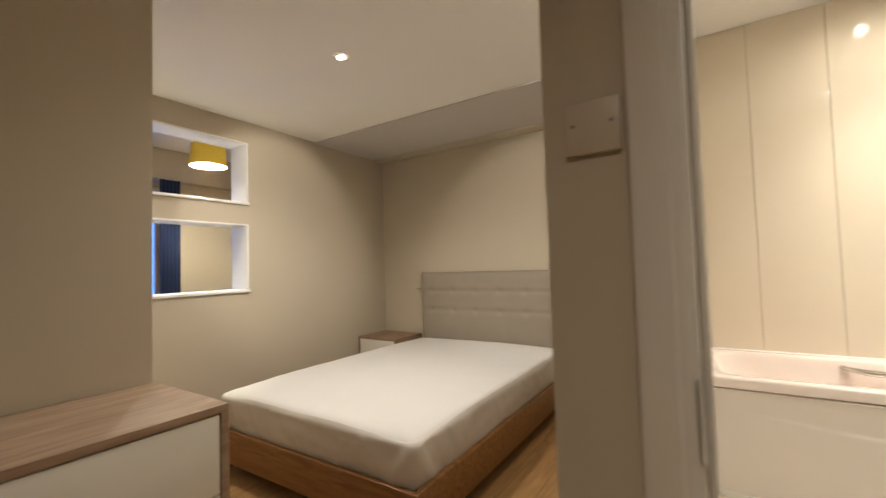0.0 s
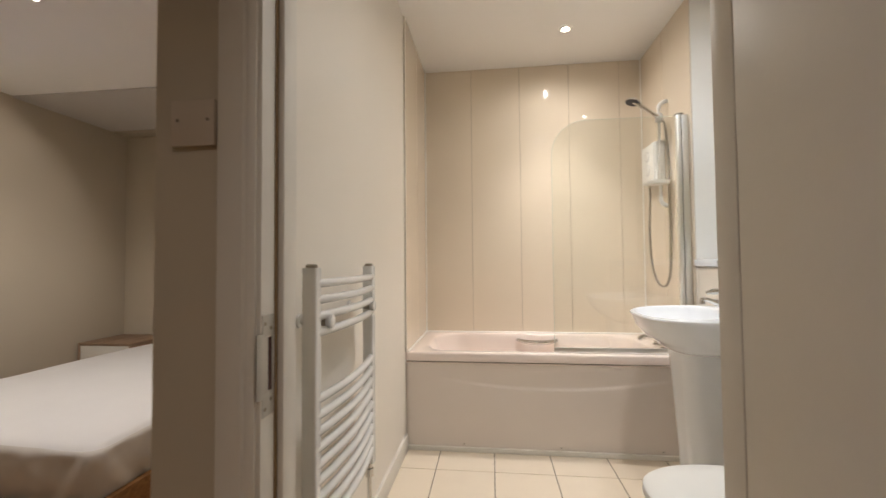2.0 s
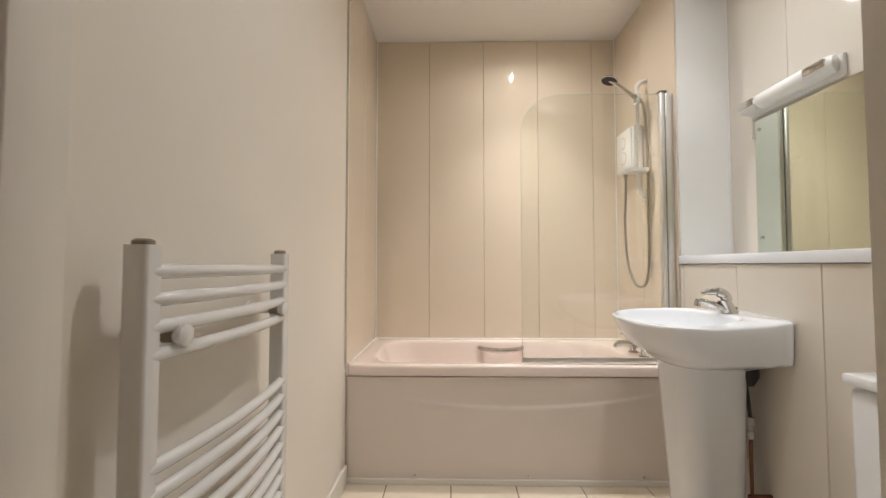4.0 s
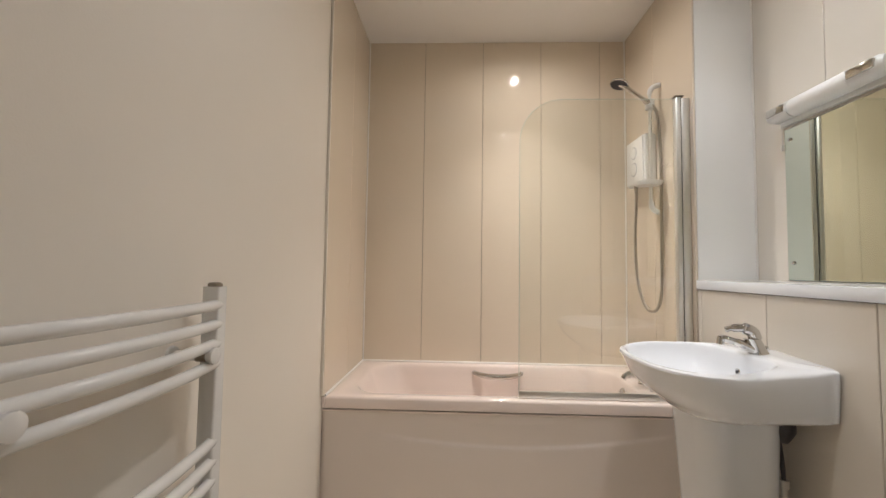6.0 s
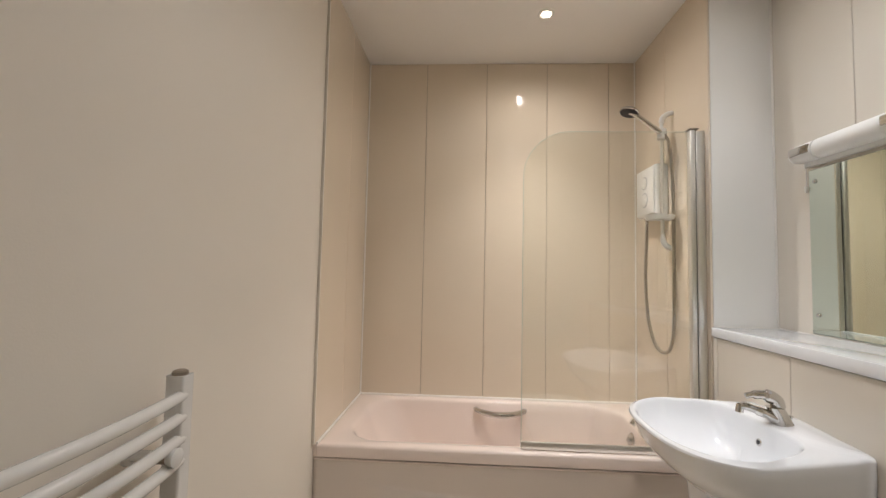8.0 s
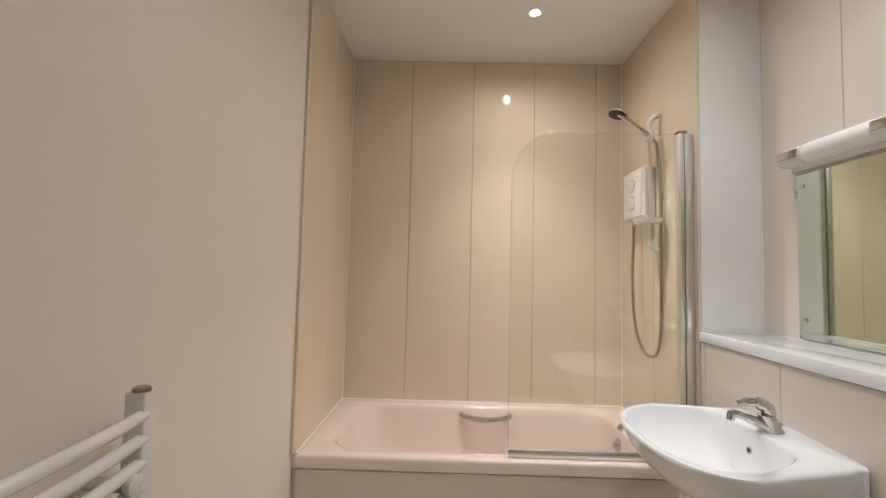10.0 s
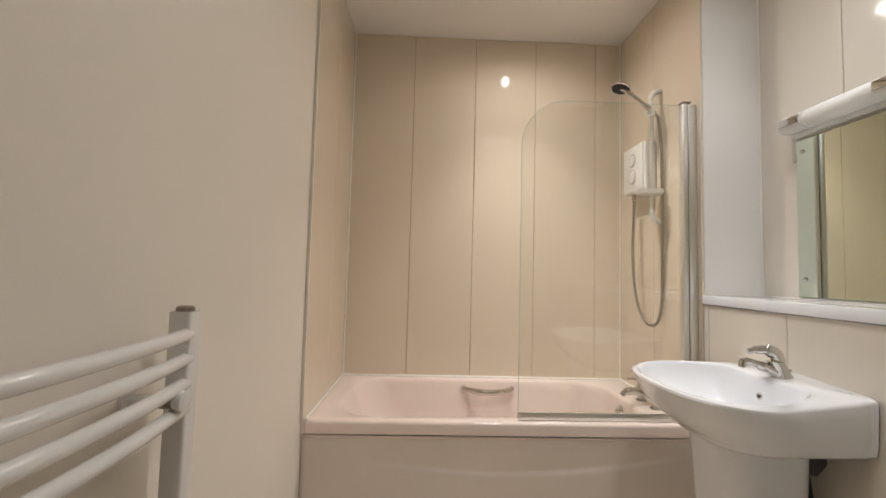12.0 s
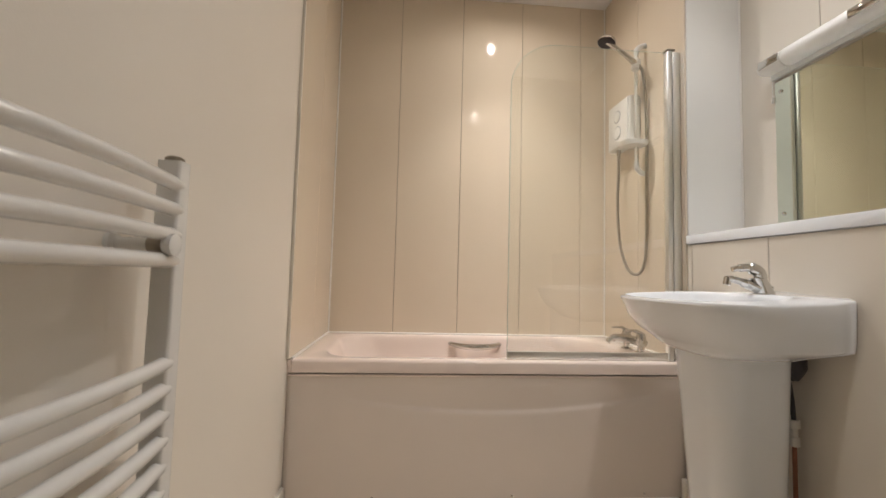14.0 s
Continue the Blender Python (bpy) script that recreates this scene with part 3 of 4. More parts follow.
# ---- shower screen ----
screen = thing("shower_screen", (1.23, 1.70, RIM), "curved-corner clear glass bath screen with chrome post", "shower screen")
ST, SL, SR, SY = 1.925, 0.862, 1.575, 1.700
rim_pts = [(SR, 0.600), (SR, ST)]
R = 0.20
for k in range(13):
    a = radians(90 + 90 * k / 12)
    rim_pts.append((SL + R + R * math.cos(a), ST - R + R * math.sin(a)))
rim_pts += [(SL, 0.600)]
g = part("pane", loft([[(x, SY - 0.003, z) for x, z in rim_pts], [(x, SY + 0.003, z) for x, z in rim_pts]]), M["screen_glass"], screen)
edge_path = [(x, SY, z) for x, z in rim_pts[1:]]
part("glass_edge", tube(edge_path, 0.0015, 6), M["glass_edge"], screen)
g.visible_shadow = False
part("bottom_seal", box(SL - 0.002, SR + 0.02, SY - 0.007, SY + 0.007, RIM + 0.002, 0.604, 0.002), M["alu"], screen, "aluminium bottom seal rail")
part("pivot_post", box(1.556, 1.579, SY - 0.018, SY + 0.016, RIM + 0.001, ST + 0.004, 0.005), M["alu"], screen, "polished aluminium post")
part("wall_channel", box(1.583, 1.619, SY - 0.014, SY + 0.018, RIM + 0.001, ST + 0.002, 0.004), M["alu"], screen, "polished aluminium wall channel")
part("post_gasket", box(1.577, 1.585, SY - 0.010, SY + 0.012, RIM + 0.001, ST, 0.0), M["dark"], screen)
part("post_cap", box(1.553, 1.592, SY - 0.020, SY + 0.018, ST + 0.0045, ST + 0.012, 0.003), M["cap"], screen)

# ---- electric shower ----
unit = thing("electric_shower", (1.62, 2.108, 1.614), "white electric shower unit with two dials", "shower unit")
part("body", box(1.556, 1.619, 2.000, 2.215, 1.614, 1.872, 0.012, seg=4), M["plastic"], unit)
part("front_cover", box(1.547, 1.557, 2.008, 2.207, 1.622, 1.864, 0.004), M["plastic"], unit)
for z, r in ((1.790, 0.029), (1.700, 0.033)):
    d = part("dial", lathe((1.547, 2.108, z), (-1, 0, 0), [(0, r), (0.004, r * 0.96), (0.005, r * 0.8), (0.005, 0.002)], 28), M["plastic"], unit)
    part("dial_ring", lathe((1.5468, 2.108, z), (-1, 0, 0), [(0, r + 0.006), (0.001, r + 0.006), (0.001, r + 0.002)], 28), M["grey"], unit, "grey printed dial ring")
part("outlet", lathe((1.570, 2.135, 1.614), (0, 0, -1), [(0, 0.012), (0.018, 0.011), (0.020, 0.009), (0.034, 0.009)], 16), M["chrome"], unit)

rail = thing("shower_riser_rail", (1.575, 1.88, 1.46), "white shower riser rail with handset and hose", "shower rail")
part("rail", tube([(1.566, 1.955, 1.47), (1.566, 1.955, 2.085)], 0.0085, 14), M["alu"], rail)
part("bracket", tube(smooth_path([(1.566, 1.955, 2.058), (1.570, 1.955, 2.081), (1.592, 1.955, 2.101), (1.618, 1.955, 2.109)], 6), [0.012] * 6 + [0.013] * 13, 14), M["plastic"], rail)
part("bracket", tube(smooth_path([(1.566, 1.955, 1.50), (1.570, 1.955, 1.470), (1.592, 1.955, 1.448), (1.618, 1.955, 1.440)], 6), [0.012] * 6 + [0.013] * 13, 14), M["plastic"], rail)
part("slider", lathe((1.566, 1.955, 1.975), (0, 0, 1), [(0, 0.016), (0.004, 0.022), (0.05, 0.022), (0.056, 0.016)], 20), M["plastic"], rail)
dish = tub_ring(1.486, 1.606, 1.895, 1.983, 0.044, 1.577, 8)
part("soap_dish", loft([dish, tub_ring(1.480, 1.612, 1.889, 1.989, 0.048, 1.592, 8), tub_ring(1.478, 1.614, 1.887, 1.991, 0.05, 1.598, 8), tub_ring(1.491, 1.601, 1.900, 1.978, 0.04, 1.596, 8), tub_ring(1.496, 1.596, 1.905, 1.973, 0.036, 1.585, 8)]), M["plastic"], rail)
hd = Vector((1.412, 1.95, 2.118))
hx = Vector((1.560, 1.946, 2.006))
part("handset", tube([hx + (hd - hx) * f for f in (0, 0.06, 0.3, 0.6, 0.85, 0.97)], [0.012, 0.014, 0.012, 0.012, 0.013, 0.016], 16), M["chrome"], rail)
ax = Vector((-0.30, -0.10, -0.95)).normalized()
head = part("shower_head", lathe(hd - ax * 0.012, ax, [(0, 0.014), (0.006, 0.034), (0.016, 0.046), (0.024, 0.047), (0.026, 0.043), (0.024, 0.040)], 28), M["chrome"], rail)
part("spray_face", lathe(hd + ax * 0.013, ax, [(0, 0.041), (0.002, 0.040), (0.003, 0.02)], 28), M["dark"], head, "dark grey spray face")
hose_path = smooth_path([(1.572, 1.940, 1.995), (1.590, 1.932, 1.94), (1.604, 1.930, 1.76), (1.606, 1.930, 1.45), (1.606, 1.934, 1.12), (1.600, 1.945, 0.99), (1.584, 1.975, 0.940), (1.564, 2.03, 0.965), (1.552, 2.085, 1.09), (1.554, 2.118, 1.30), (1.566, 2.133, 1.46), (1.570, 2.135, 1.584)], 14)
part("hose", tube(hose_path, [0.0072 + 0.0012 * (i % 2) for i in range(len(hose_path))], 10), M["hose"], rail, "ribbed steel shower hose", 60)

# ---- basin ----
basin = thing("pedestal_basin", (1.36, 1.24, 0.0), "white ceramic pedestal basin with rounded front", "basin")
BC = 1.226


def basin_ring(x_tip, half, x_back, z, sharp=0.72, lift=0.0, n=72, back=None):
    """A D-shaped outline: flat at the wall, rounded at the tip."""
    pts = []
    for k in range(n):
        a = 2 * math.pi * k / n
        c, s = math.cos(a), math.sin(a)
        u = math.copysign(abs(c) ** (sharp if c < 0 else 0.18), c)
        v = math.copysign(abs(s) ** ((0.72 if s < 0 else 0.84) if c < 0 else max(0.04, (0.72 if s < 0 else 0.84) - 0.95 * c)), s)
        mid = x_tip + (x_back - x_tip) * 0.50
        x = mid + (x_back - mid) * u if c >= 0 else mid + (mid - x_tip) * u
        f = (x - x_tip) / (x_back - x_tip)
        wide = min(1, max(0, (f - 0.25) / 0.55))
        y = BC + (half + ((back or half) - half) * wide * wide * (3 - 2 * wide)) * v
        rise = min(1, max(0, (f - 0.48) / 0.52)) ** 2
        side = max(0, (abs(y - BC) / half - 0.55) / 0.45)
        pts.append((x, y, z + lift * (0.028 * rise - 0.022 * side * rise)))
    return pts


TOPZ = 0.859
rings = [
    basin_ring(1.330, 0.120, 1.528, 0.690, 0.8),
    basin_ring(1.312, 0.138, 1.534, 0.694, 0.8, back=0.138),
    basin_ring(1.286, 0.165, 1.540, 0.704, 0.8, back=0.160),
    basin_ring(1.268, 0.198, 1.560, 0.716, 0.8, back=0.195),
    basin_ring(1.258, 0.220, 1.600, 0.727, 0.8, back=0.220),
    basin_ring(1.246, 0.230, 1.622, 0.735, 0.8, back=0.230),
    basin_ring(1.213, 0.250, 1.622, 0.758, 0.78, back=0.234),
    basin_ring(1.182, 0.266, 1.622, 0.796, 0.76, back=0.236),
    basin_ring(1.172, 0.275, 1.622, 0.828, 0.72, 0.6, back=0.238),
    basin_ring(1.158, 0.279, 1.622, TOPZ - 0.008, 0.72, 1, back=0.238),
    basin_ring(1.160, 0.277, 1.621, TOPZ - 0.002, 0.72, 1, back=0.236),
    basin_ring(1.168, 0.270, 1.617, TOPZ + 0.001, 0.72, 1, back=0.230),
]


def bowl_ring(x0, x1, half, z, flat=0.0):
    pts = []
    for k in range(72):
        a = 2 * math.pi * k / 72
        c, s = math.cos(a), math.sin(a)
        u = math.copysign(abs(c) ** (0.85 if c < 0 else 0.24), c)
        v = math.copysign(abs(s) ** (0.8 if c < 0 else 0.8 - 0.5 * min(1, 2.5 * c)), s)
        f = (u + 1) / 2
        pts.append(((x0 + x1) / 2 + (x1 - x0) / 2 * u, BC + 0.012 * max(0, u) + half * v * (1 - 0.28 * max(0, u) ** 1.4), z + flat * f))
    return pts


rings += [
    bowl_ring(1.173, 1.520, 0.258, TOPZ, 0.018),
    bowl_ring(1.177, 1.514, 0.254, TOPZ - 0.002, 0.017),
    bowl_ring(1.181, 1.511, 0.250, TOPZ - 0.006, 0.013),
    bowl_ring(1.185, 1.510, 0.246, TOPZ - 0.013, 0.008),
    bowl_ring(1.194, 1.505, 0.228, TOPZ - 0.040),
    bowl_ring(1.210, 1.500, 0.185, TOPZ - 0.085),
    bowl_ring(1.262, 1.480, 0.120, TOPZ - 0.118),
    bowl_ring(1.310, 1.410, 0.050, TOPZ - 0.130),
]
part("bowl", loft(rings), M["ceramic"], basin, angle=48)
part("overflow_ring", lathe((1.507, BC + 0.008, TOPZ - 0.044), (-1, 0, 0.25), [(0, 0.012), (0.003, 0.012), (0.004, 0.008), (0.001, 0.007)], 20), M["chrome"], basin)
part("overflow_hole", lathe((1.5065, BC + 0.008, TOPZ - 0.044), (-1, 0, 0.25), [(0, 0.007), (0.0025, 0.007)], 16), M["dark"], basin)
part("drain", lathe((1.352, BC, TOPZ - 0.1315), (0, 0, 1), [(0, 0.03), (0.003, 0.028), (0.004, 0.012)], 20), M["chrome"], basin)
part("pedestal", loft([
    rrect(1.455, 1.216, 0.225, 0.200, 0.07, 0.0), rrect(1.455, 1.216, 0.230, 0.205, 0.075, 0.02), rrect(1.455, 1.216, 0.212, 0.195, 0.075, 0.05),
    rrect(1.453, 1.216, 0.220, 0.212, 0.075, 0.25), rrect(1.447, 1.216, 0.236, 0.236, 0.075, 0.50), rrect(1.443, 1.216, 0.244, 0.250, 0.075, 0.640), rrect(1.442, 1.216, 0.252, 0.262, 0.08, 0.702)]), M["ceramic"], basin, angle=70)

tap = thing("basin_tap", (1.525, 1.20, 0.857), "chrome single lever basin mixer tap", "tap")
TX, TY, TZ = 1.535, 1.212, 0.866
part("body", loft([rrect(TX - 0.026 * f, TY, w, d, min(w, d) * 0.45, TZ + zz) for f, w, d, zz in ((-1.1, 0.062, 0.054, 0.0), (-1.0, 0.060, 0.052, 0.008), (-0.75, 0.050, 0.046, 0.025), (-0.4, 0.048, 0.044, 0.045), (-0.1, 0.046, 0.042, 0.060))]), M["chrome"], tap, angle=60)
part("spout", tube(smooth_path([(TX, TY, TZ + 0.028), (TX - 0.040, TY + 0.006, TZ + 0.046), (TX - 0.075, TY + 0.012, TZ + 0.057), (TX - 0.090, TY + 0.014, TZ + 0.056)], 6), [0.019] * 7 + [0.015] * 6 + [0.014] * 6, 16, flat=0.75), M["chrome"], tap)
part("aerator", tube([(TX - 0.086, TY + 0.014, TZ + 0.060), (TX - 0.090, TY + 0.014, TZ + 0.038)], 0.011, 14), M["chrome"], tap)
part("lever", tube(smooth_path([(TX + 0.014, TY, TZ + 0.058), (TX + 0.004, TY, TZ + 0.082), (TX - 0.024, TY + 0.004, TZ + 0.093), (TX - 0.055, TY + 0.010, TZ + 0.091), (TX - 0.072, TY + 0.013, TZ + 0.086)], 6), [0.020] * 6 + [0.019] * 6 + [0.013] * 6 + [0.009] * 7, 16, flat=0.75), M["chrome"], tap)
part("pop_up_rod", tube([(TX + 0.048, TY, TZ), (TX + 0.048, TY, TZ + 0.03)], 0.003, 8), M["chrome"], tap)
part("rod_knob", lathe((TX + 0.048, TY, TZ + 0.028), (0, 0, 1), [(0, 0.003), (0.002, 0.006), (0.008, 0.006), (0.010, 0.002)], 12), M["chrome"], tap)

trap = thing("waste_pipe", (1.575, 1.15, 0.0), "dark waste trap and copper pipe behind pedestal", "pipe")
part("trap", lathe((1.556, 1.120, 0.722), (0, 0, -1), [(0, 0.024), (0.01, 0.032), (0.05, 0.033), (0.065, 0.026), (0.085, 0.014)], 16), M["dark"], trap, "black plastic trap")
part("pipe", tube([(1.560, 1.125, 0.0), (1.560, 1.125, 0.46)], 0.006, 10), M["copper"], trap, "tarnished copper pipe")
part("valve", lathe((1.560, 1.125, 0.45), (0, 0, 1), [(0, 0.008), (0.003, 0.013), (0.025, 0.013), (0.03, 0.009), (0.05, 0.009), (0.053, 0.014), (0.075, 0.014)], 12), M["steel"], trap, "steel service valve")
part("flexible_hose", tube(smooth_path([(1.560, 1.125, 0.525), (1.557, 1.128, 0.59), (1.552, 1.14, 0.70)], 5), 0.006, 10), M["dark"], trap)
part("clip", box(1.540, 1.6225, 1.112, 1.122, 0.245, 0.262, 0.002), M["copper"], trap)

# ---- mirror and light over it ----
mirror = thing("wall_mirror", (1.878, 1.10, 1.110), "frameless wall mirror fixed with chrome screws", "mirror")
part("glass_plate", box(1.8735, 1.8785, 0.72, 1.486, 1.112, 1.705, 0.001), M["mirror_edge"], mirror)
part("silver", box(1.8722, 1.8733, 0.722, 1.484, 1.114, 1.703), M["mirror"], mirror)
for y in (0.742, 1.458):
    for z in (1.180, 1.660):
        part("screw_cap", lathe((1.872, y, z), (-1, 0, 0), [(0, 0.008), (0.004, 0.007), (0.006, 0.003)], 16), M["chrome"], mirror)

ml = thing("mirror_light", (1.86, 1.275, 1.74), "white tube shaver light with chrome ends, switched off", "light")
part("back_plate", box(1.864, 1.8785, 1.055, 1.495, 1.716, 1.797, 0.004), M["plastic"], ml)
part("diffuser", tube([(1.842, 1.160, 1.763), (1.842, 1.166, 1.763), (1.842, 1.392, 1.763), (1.842, 1.398, 1.763)], [0.031, 0.035, 0.035, 0.031], 20), M["diffuser"], ml)
for y, d in ((1.399, 1), (1.159, -1)):
    part("end_body", tube([(1.842, y, 1.763), (1.842, y + d * 0.085, 1.763), (1.845, y + d * 0.098, 1.763), (1.850, y + d * 0.103, 1.763)], [0.0345, 0.0335, 0.028, 0.015], 20), M["plastic"], ml)
    y0, y1 = sorted((y + d * 0.004, y + d * 0.092))
    part("end_cap", box(1.804, 1.830, y0, y1, 1.753, 1.783, 0.005), M["chrome"], ml, "chrome end inset")
part("pull_cord", tube([(1.868, 1.490, 1.718), (1.868, 1.490, 1.650)], 0.0016, 6), M["plastic"], ml)
part("cord_toggle", lathe((1.868, 1.490, 1.650), (0, 0, -1), [(0, 0.003), (0.006, 0.006), (0.022, 0.005), (0.026, 0.002)], 10), M["plastic"], ml)

# ---- towel radiator ----
tr = thing("towel_radiator", (0.04, 0.48, 0.36), "white ladder towel radiator with bowed bars", "radiator")
for y in (0.238, 0.726):
    part("post", loft([rrect(0.050, y, 0.038, 0.034, 0.005, z, 4) for z in (0.375, 1.090)]), M["rad"], tr)
    part("cap", lathe((0.050, y, 1.090), (0, 0, 1), [(0, 0.015), (0.006, 0.015), (0.009, 0.011)], 16), M["cap"], tr)
for z in [1.050, 1.008, 0.966, 0.924] + [0.757 - 0.0413 * i for i in range(9)]:
    pts = [(0.058 + 0.022 * math.sin(math.pi * k / 20) ** 0.85, 0.238 + 0.488 * k / 20, z) for k in range(21)]
    part("bar", tube(pts, 0.0115, 12), M["rad"], tr)
for y in (0.292, 0.682):
    part("bracket", tube([(-0.012, y, 0.948), (0.064, y, 0.948)], 0.0105, 12), M["rad"], tr)
    part("wall_rose", lathe((-0.0118, y, 0.948), (1, 0, 0), [(0, 0.019), (0.006, 0.018), (0.009, 0.012)], 20), M["rad"], tr)
    part("bracket_collar", lathe((0.060, y, 0.948), (1, 0, 0), [(-0.014, 0.0125), (0.010, 0.0125)], 16), M["cap"], tr)
    part("bracket_knob", lathe((0.069, y, 0.948), (1, 0, 0), [(0, 0.014), (0.009, 0.0175), (0.015, 0.0175), (0.017, 0.013)], 16), M["rad"], tr)
for y in (0.238, 0.726):
    part("valve", lathe((0.050, y, 0.375), (0, 0, -1), [(0, 0.011), (0.02, 0.011), (0.022, 0.016), (0.05, 0.016), (0.055, 0.008), (0.375, 0.0075)], 14), M["chrome"], tr)

# ---- toilet ----
wc = thing("toilet", (1.25, 0.535, 0.0), "white ceramic toilet with closed lid", "toilet")
CY = 0.535


def oval(x0, x1, half, z, n=48):
    pts = []
    for k in range(n):
        a = 2 * math.pi * k / n
        c, s = math.cos(a), math.sin(a)
        u = math.copysign(abs(c) ** (0.9 if c < 0 else 0.5), c)
        pts.append(((x0 + x1) / 2 + (x1 - x0) / 2 * u, CY + half * math.copysign(abs(s) ** 0.85, s), z))
    return pts


part("bowl", loft([oval(1.12, 1.45, 0.10, 0.0), oval(1.11, 1.46, 0.105, 0.03), oval(1.12, 1.46, 0.095, 0.12), oval(1.05, 1.50, 0.14, 0.26), oval(0.97, 1.52, 0.178, 0.36), oval(0.962, 1.52, 0.182, 0.388)]), M["ceramic"], wc, angle=70)
part("seat", loft([oval(0.952, 1.47, 0.186, 0.390), oval(0.948, 1.47, 0.190, 0.398), oval(0.952, 1.47, 0.187, 0.406)]), M["plastic"], wc, angle=70)
part("lid", loft([oval(0.953, 1.47, 0.186, 0.408), oval(0.949, 1.47, 0.189, 0.416), oval(0.960, 1.465, 0.180, 0.424), oval(1.05, 1.42, 0.12, 0.428)]), M["plastic"], wc, angle=70)
part("cistern", box(1.50, 1.622, CY - 0.165, CY + 0.165, 0.43, 0.76, 0.02, seg=3), M["ceramic"], wc)
part("cistern_lid", box(1.49, 1.622, CY - 0.17, CY + 0.17, 0.762, 0.79, 0.008), M["ceramic"], wc)
part("flush_lever", tube([(1.50, CY - 0.12, 0.70), (1.485, CY - 0.12, 0.70), (1.485, CY - 0.05, 0.695)], 0.006, 8), M["chrome"], wc)

# ---- bedroom things ----
bed = thing("double_bed", (-1.64, 1.6, 0.0), "oak bed frame with buttoned taupe headboard", "bed")
BX0, BX1, BY0, BY1 = -2.395, -0.885, 0.548, 2.655
part("foot_rail", box(BX0, BX1, BY0, BY0 + 0.028, 0.075, 0.255, 0.004), M["oak"], bed)
part("side_rail", box(BX1 - 0.028, BX1, BY0 + 0.029, BY1, 0.075, 0.255, 0.004), M["oak"], bed)
part("side_rail", box(BX0, BX0 + 0.028, BY0 + 0.029, BY1, 0.075, 0.255, 0.004), M["oak"], bed)
for x in (BX0 + 0.06, BX1 - 0.06):
    for y in (BY0 + 0.06, BY1 - 0.06):
        part("leg", box(x - 0.03, x + 0.03, y - 0.03, y + 0.03, 0.0, 0.10, 0.004), M["oak"], bed)
for i in range(14):
    y = BY0 + 0.10 + i * 0.145
    part("slat", box(BX0 + 0.029, BX1 - 0.029, y, y + 0.07, 0.205, 0.225, 0.002), M["oak"], bed)


def headboard():
    """Padded board: pillowed fields between button rows."""
    bm = bmesh.new()
    nx, nz = 120, 48
    grid = []
    for i in range(nx + 1):
        u = i / nx
        col = []
        for k in range(nz + 1):
            w = k / nz
            z = 0.20 + 0.885 * w
            y = 2.672
            for zr in (0.71, 0.895):
                y += 0.010 * math.exp(-((z - zr) / 0.010) ** 2)
                for b in range(6):
                    xb = (b + 0.5) / 6
                    y += 0.012 * math.exp(-(((u - xb) * 1.5 / 0.028) ** 2 + ((z - zr) / 0.028) ** 2))
            e = min(u, 1 - u) * 1.5
            t = min(e, 1.085 - z)
            y += 0.03 * math.exp(-(max(t, 0) / 0.014))
            col.append(bm.verts.new((BX0 + (BX1 - BX0) * u, y, z)))
        grid.append(col)
    for a, b in zip(grid, grid[1:]):
        for k in range(nz):
            bm.faces.new((a[k], b[k], b[k + 1], a[k + 1]))
    return bm


hb = part("headboard", headboard(), M["fabric"], bed, "padded taupe fabric headboard", 70)
hs = hb.modifiers.new("thickness", "SOLIDIFY")
hs.thickness, hs.offset = 0.045, 1.0
for zr in (0.71, 0.895):
    for b in range(6):
        x = BX0 + (BX1 - BX0) * (b + 0.5) / 6
        part("button", lathe((x, 2.697, zr), (0, -1, 0), [(0, 0.012), (0.004, 0.011), (0.007, 0.006)], 12), M["fabric"], bed)


X0, X1, YF, YH, ZB0, ZT0 = -2.365, -0.912, 0.575, 2.640, 0.226, 0.447


